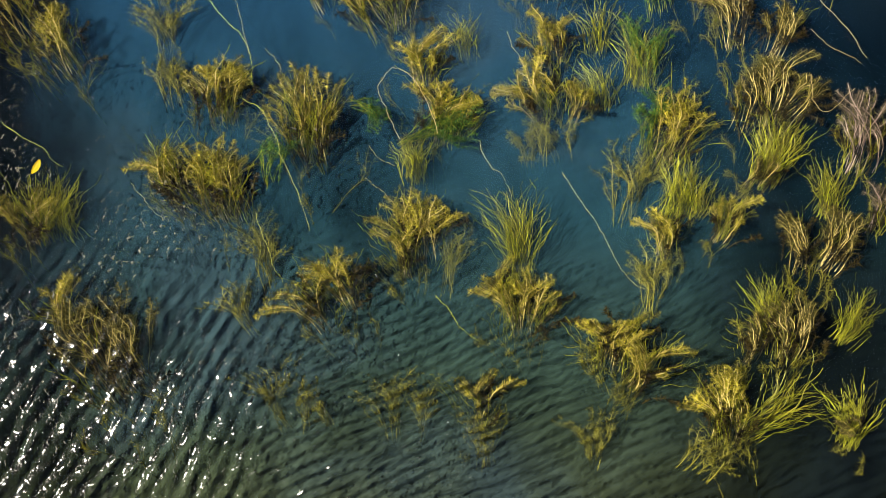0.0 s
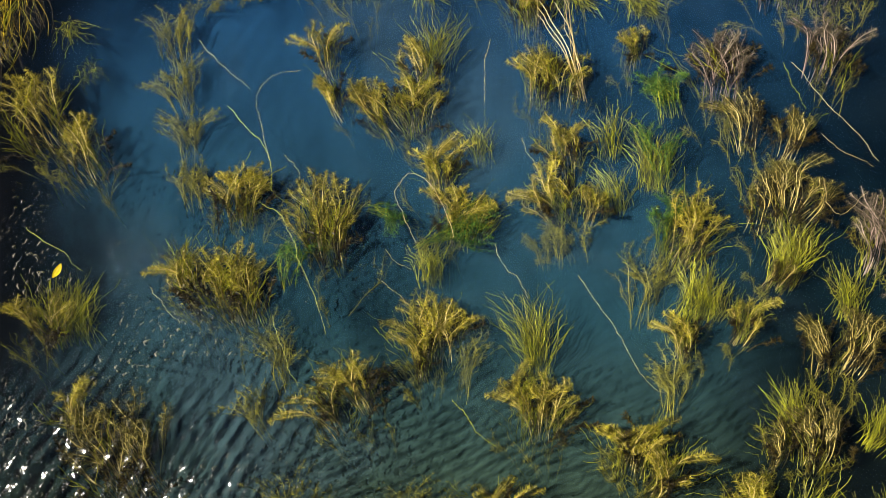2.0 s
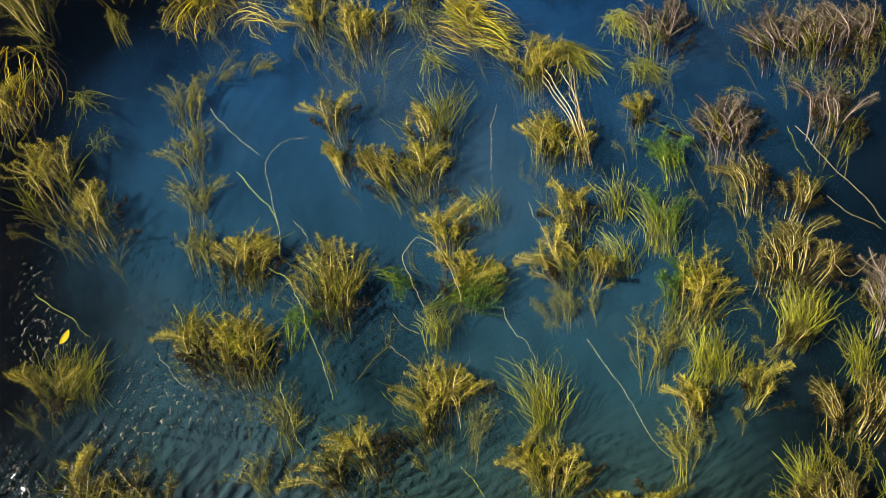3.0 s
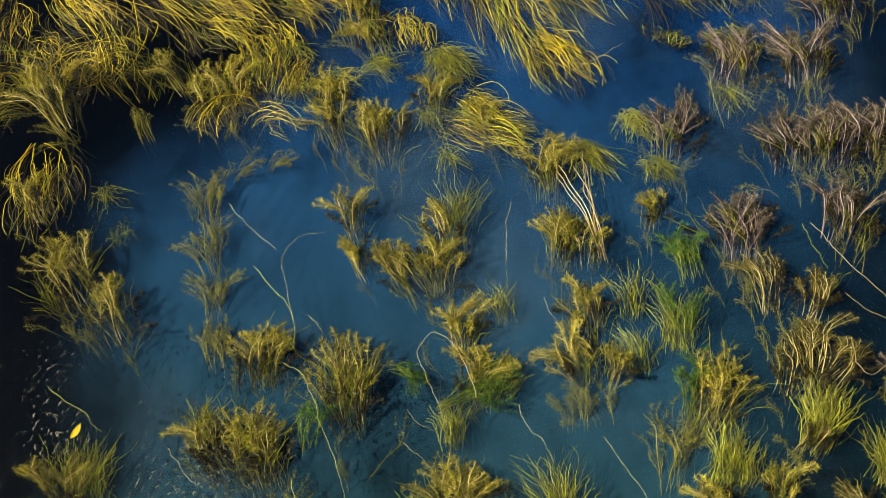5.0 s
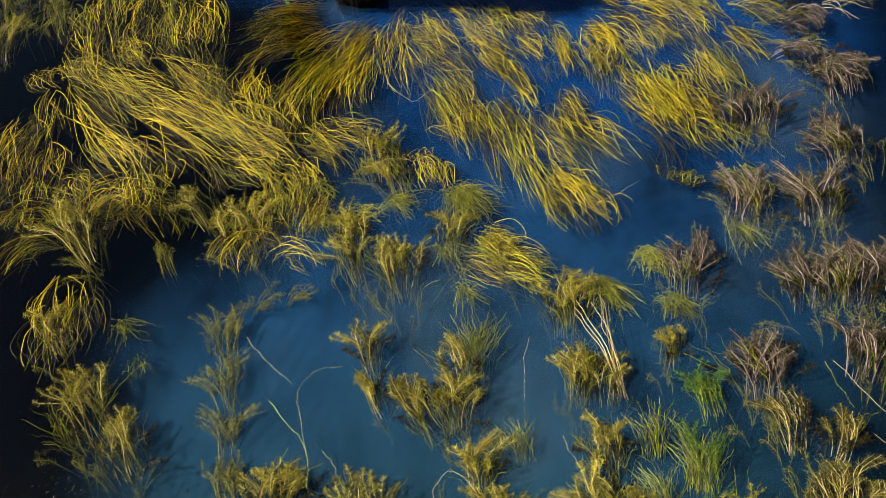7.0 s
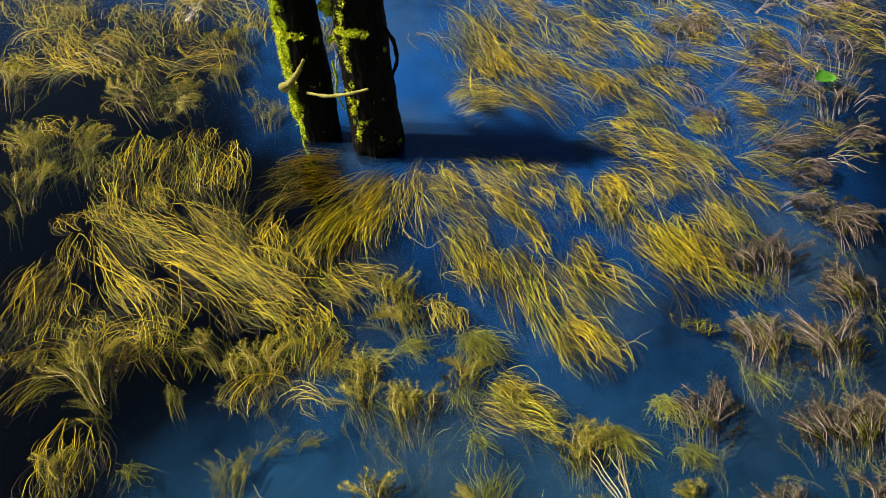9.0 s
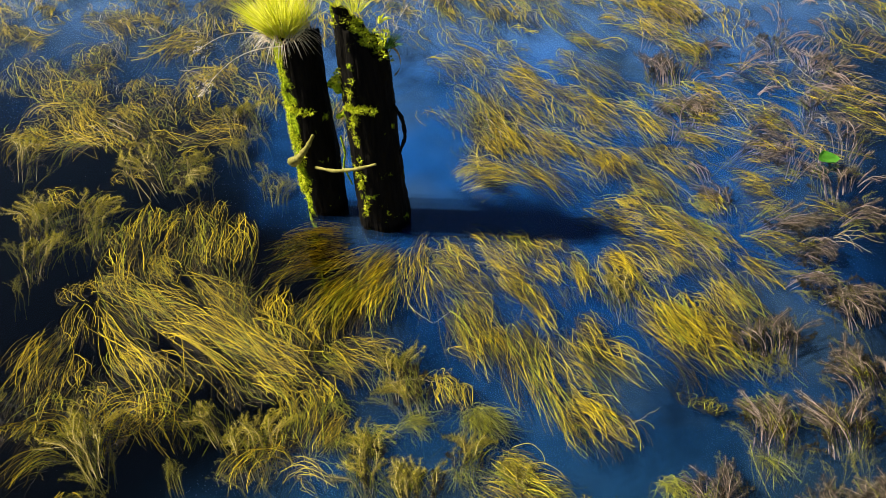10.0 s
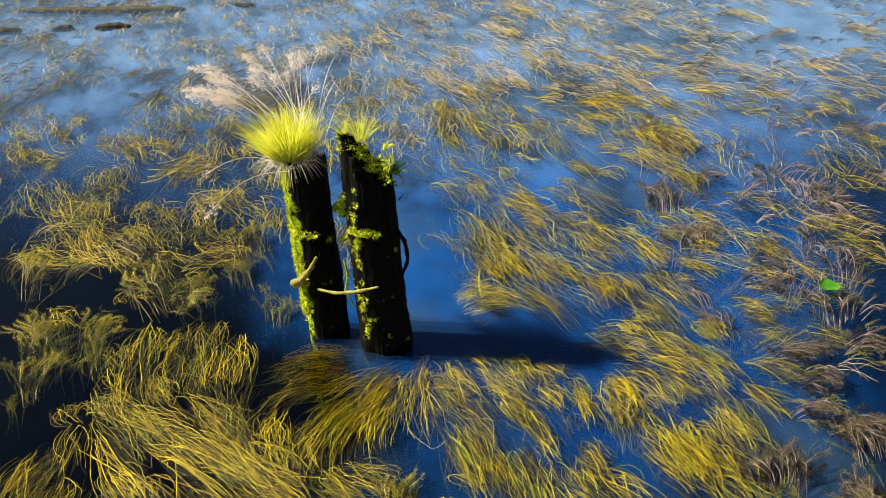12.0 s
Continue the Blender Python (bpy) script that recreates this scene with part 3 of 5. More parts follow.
weed("y", -1.28, 3.60, -143, 0.40, 0.11, 0.15, 4)
weed("y", -0.33, 3.00, -170, 0.33, 0.08, 0.11, 4)
weed("y", -0.82, 2.74, -168, 0.37, 0.11, 0.16, 5)
weed("y", -0.39, 3.59, -157, 0.73, 0.16, 0.19, 6)
weed("y", -0.34, 3.78, -154, 0.51, 0.17, 0.21, 5)
weed("y", -0.15, 3.80, -133, 0.38, 0.12, 0.16, 4)
weed("y", 0.04, 3.77, -158, 0.49, 0.13, 0.17, 4)
weed("y", -0.02, 3.32, -167, 0.76, 0.11, 0.14, 5)
weed("y", -0.17, 3.28, -160, 0.42, 0.12, 0.18, 5)
weed("y", 0.15, 3.36, -166, 0.49, 0.12, 0.18, 5)
weed("y", 0.33, 3.31, -144, 0.49, 0.17, 0.20, 6)
weed("y", 0.25, 2.92, -122, 0.49, 0.14, 0.14, 5)
weed("y", 0.30, 2.78, -167, 0.46, 0.13, 0.16, 6)
weed("y", 0.32, 3.77, -174, 0.37, 0.09, 0.12, 3)
weed("y", 0.74, 3.62, -172, 0.55, 0.15, 0.21, 6)
weed("y", 0.76, 3.31, -144, 0.48, 0.24, 0.27, 9)
weed("y", 0.94, 4.01, -161, 0.36, 0.14, 0.21, 5)
weed("y", 0.70, 4.17, -157, 0.45, 0.18, 0.22, 5)
weed("y", 1.17, 3.90, 175, 0.59, 0.13, 0.16, 4)
weed("y", 1.10, 4.44, -162, 0.41, 0.11, 0.15, 3)
weed("y", -0.07, 2.35, -130, 0.40, 0.08, 0.11, 4)
weed("y", -0.10, 2.37, -114, 0.46, 0.09, 0.12, 4)
weed("y", 0.89, 2.85, 139, 0.18, 0.10, 0.19, 3)
weed("y", -0.50, 6.28, -156, 0.68, 0.22, 0.27, 5)
weed("y", -0.31, 5.91, -155, 0.79, 0.20, 0.30, 5)
weed("y", -0.22, 5.42, -150, 0.82, 0.25, 0.29, 6)
weed("y", -0.06, 5.81, -162, 0.74, 0.18, 0.23, 5)
weed("y", -0.34, 4.60, -62, 0.32, 0.18, 0.18, 4)
weed("y", -0.28, 4.99, -154, 0.44, 0.18, 0.18, 4)
weed("y", -0.02, 4.85, -142, 0.56, 0.19, 0.19, 5)
weed("y", 0.23, 5.80, -149, 0.74, 0.11, 0.14, 3)
weed("y", 0.54, 6.21, -169, 0.85, 0.11, 0.14, 4)
weed("y", 0.35, 5.04, -154, 0.65, 0.22, 0.26, 6)
weed("y", 0.67, 4.89, -156, 0.67, 0.21, 0.25, 6)
weed("y", 0.78, 5.61, -167, 0.54, 0.09, 0.11, 3)
weed("y", 0.97, 5.01, -163, 0.60, 0.16, 0.20, 5)
weed("y", 0.24, 6.23, -105, 0.56, 0.19, 0.19, 3)
weed("y", 0.35, 4.35, -130, 0.44, 0.10, 0.15, 3)
weed("y", 1.07, 5.15, -112, 0.37, 0.14, 0.18, 3)
weed("y", 1.14, 2.81, -177, 0.51, 0.05, 0.07, 3)
weed("y", -4.00, 6.21, -147, 0.94, 0.30, 0.38, 4)
weed("y", -3.76, 6.48, -143, 0.84, 0.33, 0.42, 4)
weed("y", -3.30, 5.49, -143, 0.62, 0.27, 0.34, 4)
weed("y", -3.04, 5.72, -147, 0.66, 0.26, 0.32, 4)
weed("y", -2.77, 6.05, -152, 0.72, 0.25, 0.31, 4)
weed("y", -3.03, 6.53, -154, 0.74, 0.26, 0.33, 4)
weed("y", -2.49, 6.03, -140, 0.63, 0.29, 0.29, 4)
weed("y", -2.48, 5.53, -153, 0.71, 0.22, 0.27, 4)
weed("y", -2.68, 5.23, -149, 0.50, 0.22, 0.28, 4)
weed("y", -0.60, 6.40, -148, 0.73, 0.25, 0.25, 5)
weed("y", -0.25, 5.78, -147, 0.77, 0.22, 0.28, 6)
weed("y", -0.09, 5.29, -144, 0.67, 0.21, 0.23, 5)
weed("y", -0.20, 5.21, -161, 0.52, 0.13, 0.17, 4)
weed("y", -0.32, 4.58, -64, 0.32, 0.15, 0.15, 4)
weed("y", -0.63, 7.68, -157, 1.09, 0.27, 0.27, 4)
weed("y", -0.40, 7.67, -157, 0.96, 0.27, 0.27, 4)
weed("y", 0.03, 7.50, -167, 1.09, 0.22, 0.22, 4)
weed("y", -0.25, 6.23, -139, 0.61, 0.17, 0.17, 4)
weed("y", 0.17, 7.94, -93, 0.64, 0.18, 0.18, 1)
weed("y", 0.63, 7.48, -162, 0.49, 0.19, 0.19, 3)
weed("y", 0.42, 6.48, -129, 0.52, 0.25, 0.25, 4)
weed("y", 0.40, 5.72, -141, 0.57, 0.12, 0.12, 3)
weed("y", 0.74, 5.36, -165, 0.56, 0.10, 0.10, 3)
weed("y", 0.44, 5.01, -167, 0.41, 0.12, 0.12, 4)
weed("y", 0.63, 4.89, -164, 0.47, 0.16, 0.16, 4)
weed("y", 0.97, 5.00, -158, 0.31, 0.17, 0.17, 4)
weed("y", 0.75, 4.55, -168, 0.32, 0.15, 0.15, 4)
weed("y", 0.89, 4.72, -173, 0.43, 0.15, 0.15, 4)
weed("y", 0.98, 7.13, -149, 0.37, 0.23, 0.23, 3)
weed("y", -3.65, 5.53, 20, 0.47, 0.30, 0.30, 4)
weed("y", -3.16, 4.90, 5, 0.50, 0.22, 0.22, 4)
weed("y", -2.89, 5.39, 18, 0.34, 0.24, 0.24, 4)
weed("y", -3.54, 6.12, -132, 0.39, 0.37, 0.37, 3)
weed("y", -2.32, 4.97, 13, 0.51, 0.23, 0.27, 5)
weed("y", -2.10, 5.60, 47, 0.35, 0.31, 0.31, 4)
weed("y", -2.69, 4.82, -127, 0.37, 0.33, 0.33, 4)
weed("y", -3.15, 4.49, -139, 0.47, 0.23, 0.23, 3)
weed("y", -3.48, 4.74, 11, 0.44, 0.28, 0.28, 4)
weed("y", -2.74, 6.10, 19, 0.53, 0.24, 0.24, 3)
weed("y", -2.47, 5.90, 24, 0.46, 0.24, 0.24, 3)
weed("y", -3.09, 6.22, 27, 0.45, 0.29, 0.29, 3)
weed("y", -4.43, 6.57, -108, 0.38, 0.54, 0.54, 3)
weed("y", -3.96, 6.53, 11, 0.31, 0.18, 0.18, 3)
weed("y", -0.58, 3.98, -166, 0.40, 0.12, 0.20, 4)
weed("y", -0.38, 3.98, -160, 0.45, 0.16, 0.22, 5)
weed("y", -0.12, 3.98, -158, 0.45, 0.16, 0.22, 5)
weed("y", 0.14, 3.97, -155, 0.48, 0.16, 0.22, 5)
weed("y", 0.40, 3.92, -158, 0.50, 0.16, 0.22, 5)
weed("y", 0.62, 3.92, -150, 0.46, 0.16, 0.22, 4)
weed("y", 0.72, 4.28, -140, 0.44, 0.14, 0.20, 4)
weed("y", 0.92, 3.62, -165, 0.50, 0.16, 0.24, 5)
weed("y", 1.10, 3.30, -160, 0.42, 0.12, 0.18, 3)
weed("y", -0.62, 4.00, 143, 0.74, 0.10, 0.14, 6)
weed("y", -0.68, 3.96, 147, 0.78, 0.10, 0.14, 6)
weed("y", -0.72, 3.84, 150, 0.66, 0.10, 0.14, 5)
weed("y", -0.98, 3.99, 104, 0.42, 0.08, 0.14, 5)
weed("y", -1.02, 3.92, 122, 0.42, 0.08, 0.14, 5)
weed("g", -1.68, 2.02, -151, 0.23, 0.06, 0.08, 5)
weed("g", -1.57, 1.82, -151, 0.21, 0.08, 0.11, 5)
weed("g", -1.48, 0.59, 0, 0.30, 0.16, 0.21, 26)
weed("g", -0.51, 0.93, 2, 0.31, 0.09, 0.18, 14)
weed("g", -1.08, 0.80, -6, 0.25, 0.04, 0.16, 8)
weed("g", -0.10, 0.82, 10, 0.19, 0.06, 0.09, 14)
weed("g", 0.30, 0.46, 11, 0.36, 0.09, 0.03, 26)
weed("g", 1.21, 0.21, 4, 0.29, 0.10, 0.03, 20)
weed("g", 1.09, -0.14, -47, 0.40, 0.09, 0.11, 12)
weed("g", 1.49, -0.18, 8, 0.28, 0.05, 0.09, 16)
weed("g", 1.48, 0.21, -15, 0.23, 0.03, 0.07, 10)
weed("g", 1.46, 0.69, -3, 0.24, 0.05, 0.02, 10)
weed("g", 0.89, 0.67, -5, 0.28, 0.11, 0.04, 22)
weed("g", 0.96, 0.69, -11, 0.15, 0.04, 0.07, 7)
weed("g", 1.22, 0.81, -18, 0.30, 0.09, 0.12, 24)
weed("g", 0.77, 1.19, 3, 0.31, 0.09, 0.14, 20)
weed("g", 0.62, 1.10, 2, 0.24, 0.07, 0.06, 9)
weed("g", 0.61, 1.34, 2, 0.25, 0.06, 0.05, 9)
weed("g", -0.10, 1.69, -8, 0.32, 0.08, 0.13, 18)
weed("g", 0.09, 1.31, 5, 0.22, 0.03, 0.11, 9)
weed("g", -0.56, 2.67, -114, 0.24, 0.07, 0.10, 14)
weed("g", -0.21, 2.78, -163, 0.38, 0.11, 0.14, 24)
weed("g", -0.10, 2.44, -133, 0.22, 0.12, 0.13, 15)
weed("g", 0.06, 2.29, -133, 0.21, 0.13, 0.14, 15)
weed("g", -0.21, 2.79, -157, 0.32, 0.11, 0.14, 20)
weed("g", 0.43, 2.24, -157, 0.32, 0.08, 0.10, 16)
weed("g", -0.28, 2.43, -157, 0.24, 0.04, 0.04, 8)
weed("g", -0.18, 2.21, -157, 0.23, 0.04, 0.04, 8)
weed("g", -0.89, 2.82, -163, 0.22, 0.11, 0.16, 10)
weed("g", -0.83, 2.61, -163, 0.21, 0.15, 0.19, 10)
weed("g", -0.74, 2.64, -147, 0.28, 0.12, 0.17, 14)
weed("g", 0.65, 2.39, -162, 0.26, 0.10, 0.10, 15)
weed("g", 0.73, 2.15, -162, 0.24, 0.10, 0.10, 15)
weed("g", 1.08, 2.85, -175, 0.30, 0.04, 0.05, 7)
weed("g", 1.10, 2.55, -175, 0.28, 0.05, 0.05, 7)
weed("e", -0.18, 0.99, -74, 0.33, 0.05, 0.07, 14)
weed("e", 0.86, 1.51, 22, 0.22, 0.10, 0.11, 18)
weed("e", 0.80, 1.20, 4, 0.28, 0.07, 0.10, 9)
weed("e", 0.78, 0.94, -3, 0.27, 0.07, 0.11, 12)
weed("e", -0.66, 0.80, -4, 0.22, 0.09, 0.13, 8)
weed("e", -0.37, 1.16, -120, 0.20, 0.02, 0.03, 8)
weed("d", 0.01, 0.39, -14, 0.29, 0.05, 0.07, 12)
weed("d", -0.70, 0.23, 22, 0.27, 0.03, 0.06, 9)
weed("d", -0.65, 0.40, 7, 0.33, 0.04, 0.06, 10)
weed("d", -0.57, -0.11, 19, 0.27, 0.03, 0.08, 9)
weed("d", -0.40, -0.12, 22, 0.20, 0.02, 0.04, 6)
weed("d", -0.52, -0.11, -6, 0.22, 0.02, 0.05, 6)
weed("d", -0.17, -0.15, 5, 0.28, 0.04, 0.07, 12)
weed("d", -0.08, -0.14, -2, 0.23, 0.03, 0.05, 8)
weed("d", 0.15, -0.26, 2, 0.25, 0.08, 0.12, 16)
weed("d", 0.61, 0.03, 28, 0.23, 0.03, 0.04, 7)
weed("d", 0.55, -0.24, -2, 0.22, 0.04, 0.09, 14)
weed("d", 0.91, -0.28, -30, 0.22, 0.17, 0.17, 14)
weed("d", 0.78, 0.30, -0, 0.29, 0.05, 0.06, 12)
weed("d", 0.39, 0.90, 9, 0.20, 0.22, 0.26, 18)
weed("d", -1.05, 1.14, 9, 0.22, 0.09, 0.09, 16)
weed("d", -1.08, 1.33, 8, 0.25, 0.07, 0.09, 16)
weed("d", -1.12, 1.55, 11, 0.27, 0.07, 0.10, 16)
weed("d", -1.17, 1.78, 11, 0.31, 0.10, 0.15, 16)
weed("d", -1.11, 2.08, -80, 0.17, 0.05, 0.06, 7)
weed("d", -0.97, 2.10, -80, 0.17, 0.05, 0.06, 7)
weed("d", 0.70, 0.65, -6, 0.35, 0.09, 0.11, 14)
weed("d", -1.51, 2.24, 22, 0.22, 0.06, 0.09, 7)
weed("d", -1.81, 4.81, 25, 0.39, 0.19, 0.19, 8)
weed("d", -1.50, 4.40, -4, 0.28, 0.11, 0.15, 7)
weed("d", -1.86, 4.89, 25, 0.25, 0.20, 0.20, 8)
weed("d", -1.57, 4.47, 19, 0.20, 0.06, 0.07, 4)
weed("d", -1.63, 4.65, 19, 0.21, 0.08, 0.09, 4)
weed("d", -1.49, 4.40, 7, 0.21, 0.11, 0.11, 6)
weed("b", 1.29, 0.16, 4, 0.22, 0.09, 0.25, 24)
weed("b", 1.15, 0.15, 6, 0.18, 0.07, 0.09, 10)
weed("b", 1.52, -0.11, 59, 0.13, 0.05, 0.07, 7)
weed("b", 1.36, 0.49, 17, 0.23, 0.11, 0.11, 13)
weed("b", 1.46, 0.49, -14, 0.24, 0.12, 0.16, 15)
weed("b", 1.16, 1.37, 13, 0.25, 0.10, 0.14, 14)
weed("b", 1.31, 1.35, -14, 0.20, 0.07, 0.17, 14)
weed("b", 1.25, 1.05, 1, 0.28, 0.19, 0.28, 26)
weed("b", 1.32, 1.11, -43, 0.19, 0.08, 0.13, 12)
weed("b", 1.19, 0.82, -17, 0.12, 0.07, 0.09, 7)
weed("p", 1.60, 0.87, 1, 0.33, 0.12, 0.19, 18)
weed("p", 1.65, 0.65, 16, 0.18, 0.05, 0.10, 7)
weed("p", 1.08, 1.58, 4, 0.31, 0.15, 0.29, 26)
weed("p", 1.48, 1.69, -11, 0.27, 0.18, 0.22, 16)
weed("p", 1.60, 2.09, 12, 0.26, 0.41, 0.60, 30)
weed("p", 0.84, 2.09, -0, 0.30, 0.18, 0.24, 18)
weed("p", 1.14, 2.49, -7, 0.29, 0.17, 0.25, 16)
weed("p", 1.47, 2.52, 1, 0.30, 0.14, 0.23, 16)
weed("p", 1.70, 2.84, 27, 0.25, 0.20, 0.30, 16)
weed("p", 1.34, 2.05, 8, 0.28, 0.13, 0.24, 16)
weed("p", 1.55, 2.05, -4, 0.31, 0.24, 0.35, 22)
weed("p", 1.29, 3.12, 1, 0.23, 0.12, 0.21, 11)
weed("p", 1.81, 3.32, 27, 0.26, 0.29, 0.40, 14)
weed("p", 1.07, 5.79, 5, 0.39, 0.22, 0.27, 11)
weed("p", 1.23, 5.14, 3, 0.37, 0.29, 0.45, 20)
weed("p", 1.98, 6.13, 0, 0.37, 0.19, 0.24, 8)
weed("p", 2.11, 5.70, -35, 0.44, 0.27, 0.41, 12)
weed("p", 2.01, 5.28, -6, 0.26, 0.13, 0.24, 10)
weed("p", 2.12, 4.87, -10, 0.34, 0.13, 0.25, 11)
weed("p", 1.92, 4.39, -3, 0.33, 0.11, 0.27, 12)
weed("p", 1.40, 4.77, -77, 0.37, 0.21, 0.28, 12)
weed("p", 1.51, 5.16, -99, 0.28, 0.23, 0.31, 12)
weed("p", 1.26, 4.21, 22, 0.25, 0.12, 0.20, 10)
weed("p", 1.41, 4.13, -98, 0.43, 0.15, 0.18, 14)
weed("p", 1.58, 3.92, -115, 0.24, 0.21, 0.21, 14)
weed("p", 1.50, 3.70, -135, 0.29, 0.13, 0.17, 12)
weed("p", 1.67, 3.56, -135, 0.28, 0.17, 0.17, 14)
weed("p", 1.22, 3.09, 19, 0.21, 0.13, 0.19, 13)
weed("p", 1.33, 3.09, -20, 0.23, 0.10, 0.13, 8)
weed("p", 1.67, 2.88, 34, 0.27, 0.17, 0.24, 15)
weed("p", 1.46, 2.50, 14, 0.25, 0.14, 0.23, 16)
weed("p", 1.16, 2.53, 3, 0.23, 0.11, 0.19, 14)
weed("p", 1.90, 4.20, -98, 0.24, 0.19, 0.19, 10)
weed("p", 1.12, 5.75, 7, 0.34, 0.18, 0.27, 12)
weed("p", 1.45, 6.14, 4, 0.19, 0.14, 0.21, 8)
weed("p", 1.34, 6.57, 6, 0.49, 0.25, 0.35, 14)
weed("p", 0.96, 7.20, -72, 0.35, 0.25, 0.31, 8)
weed("s", 0.51, 1.59, 12, 0.53, 0.03, 0.03, 9)
weed("s", 1.82, 4.04, -150, 0.26, 0.04, 0.04, 5)


# ---------------------------------------------------------------- the far beds
far_rng = np.random.default_rng(77)


def far_place(rng):
    """A spot of the far beds with its flow, or None where the water stays open."""
    fy = 5.1 + 8.2 * rng.random() ** 1.15
    fx = rng.uniform(-0.80, 0.55) * (fy + 1.0)
    if -1.0 < fx < -0.35 and fy < 5.5 or -2.1 < fx < -1.4 and fy < 5.7:      # the open pools by the piles
        return None
    open_water = noise.noise((fx * 0.8, fy * 0.55, 3.0)) + 0.5 * noise.noise((fx * 2.2, fy * 1.4, 5.0))
    if fy < 6.8 and fx < -0.2 and open_water < -0.02:
        return None
    mauve = fx > 0.30 * fy - 0.9 + rng.normal(0, 0.6)
    if open_water < (-0.20 if mauve else -0.50):
        return None
    flow = -162 - 2 * (fy - 6) + 30 * noise.noise((fx * 0.5, fy * 0.5, 9.0)) + rng.normal(0, 12)
    return fx, fy, flow, mauve


made = 0
while made < 245:
    spot = far_place(far_rng)
    if not spot or spot[1] > 8.8:
        continue
    fx, fy, flow, mauve = spot
    if mauve and far_rng.random() < 0.8:
        weed("p", fx, fy, flow + far_rng.normal(60, 60), far_rng.uniform(0.17, 0.28), 0.10, 0.24, 9, True)
    else:
        weed("y", fx, fy, flow, far_rng.uniform(0.36, 0.66), 0.12, 0.22, 2 + made % 2, fy > 6.6)
    made += 1

# loose wisps between the mauve clumps to the right of the shadow
for i in range(46):
    fx, fy = far_rng.uniform(0.9, 2.6), far_rng.uniform(3.3, 5.6)
    if fx < 0.62 * fy - 0.9:
        weed("y", fx, fy, -150 + far_rng.normal(0, 24), far_rng.uniform(0.24, 0.44), 0.07, 0.13, 1 + i % 2)

# thin beds and small mauve clumps on the open reach beyond the piles' shadow
for i in range(64):
    fy = far_rng.uniform(4.45, 6.9)
    fx = far_rng.uniform(-0.15, 0.62 * fy - 0.6)
    if fy < 4.75 and fx < 0.5:
        continue
    if fx > 0.34 * fy - 0.5 + far_rng.normal(0, 0.35):
        weed("p", fx, fy, far_rng.normal(0, 50), far_rng.uniform(0.14, 0.21), 0.09, 0.22, 8, True)
    else:
        weed("y", fx, fy, -158 + far_rng.normal(0, 16), far_rng.uniform(0.34, 0.60), 0.07, 0.14, 1 + i % 2, fy > 5.6)


# ---------------------------------------------------------------- the streaming beds
FLOW_AT = np.array([(x - math.sin(radians(h)) * n * k, y + math.cos(radians(h)) * n * k) for x, y, h, n, *_ in BEDS for k in (0.1, 0.5, 0.9)])
FLOW_TO = np.array([(-math.sin(radians(h)), math.cos(radians(h))) for x, y, h, *_ in BEDS for k in range(3)])


def flow(p):
    """The way the current combs the weed at a spot, with small eddies."""
    far_off = ((FLOW_AT - p) ** 2).sum(1)
    w = np.exp(-far_off / (2 * 0.14 ** 2)) + 1e-6
    v = (FLOW_TO * w[:, None]).sum(0)
    a = 0.45 * noise.noise((p[0] * 2.1, p[1] * 2.1, 4.0)) + 0.15 * noise.noise((p[0] * 5.0, p[1] * 5.0, 8.0))
    c, d = math.cos(a), math.sin(a)
    return unit(np.array([c * v[0] - d * v[1], d * v[0] + c * v[1]]))


def lock(soup, rng, start, heading, length, width, strands, radius, sink, tones, hairs, steps=9):
    """A lock of strands combed along the current: narrow at the root, loose in the middle, gathered at the tip."""
    p = np.array(start, float)
    way = np.array([-math.sin(heading), math.cos(heading)])
    line, dirs = [p], [way]
    for i in range(5):
        way = unit(way * 0.55 + flow(p) * 0.45)
        p = p + way * length / 5
        line.append(p)
        dirs.append(way)
    line, dirs = np.array(line), np.array(dirs)
    fine = np.linspace(0, 5, 26)
    line, dirs = (np.stack([np.interp(fine, np.arange(6), q[:, k]) for k in range(2)], 1) for q in (line, dirs))
    for _ in range(3):
        line[1:-1] = (line[:-2] + 2 * line[1:-1] + line[2:]) / 4
    across = np.stack([-dirs[:, 1], dirs[:, 0]], 1)
    s = np.linspace(0, 1, steps)[None]
    a, b, u, ph, ph2, f1, f2, stray, dip = (q[:, None] for q in (
        rng.uniform(0.0, 0.38, strands), rng.uniform(0.62, 1.0, strands), rng.normal(0, 0.5, strands), rng.uniform(0, 6.28, strands), rng.uniform(0, 6.28, strands),
        rng.uniform(2, 5, strands), rng.uniform(8, 14, strands), rng.normal(0, 0.11, strands), abs(rng.normal(0, 0.010, strands))))
    t = a + (b - a) * s
    near = np.minimum((t * 25).astype(int), 24)
    blend = (t * 25 - near)[..., None]
    at = line[near] * (1 - blend) + line[near + 1] * blend
    off = u * width * (0.45 + 0.9 * np.sin(np.pi * t) ** 0.8) + 0.14 * width * np.sin(s * f1 + ph) + stray * length * (s - 0.3) + 0.0030 * np.sin(s * f2 + ph2)
    xy = at + across[near] * off[..., None]
    z = -0.05 * (1 - s) ** 3 - sink - dip + 0.012 * np.sin(s * f1 * 0.7 + ph)
    slots = np.where(rng.random(strands) < 0.35, tones[0], rng.choice(tones, strands))
    filaments(soup, rng, np.concatenate([xy, z[..., None]], 2), radius * rng.uniform(0.6, 1.3, strands), slots, 0.009, hairs)


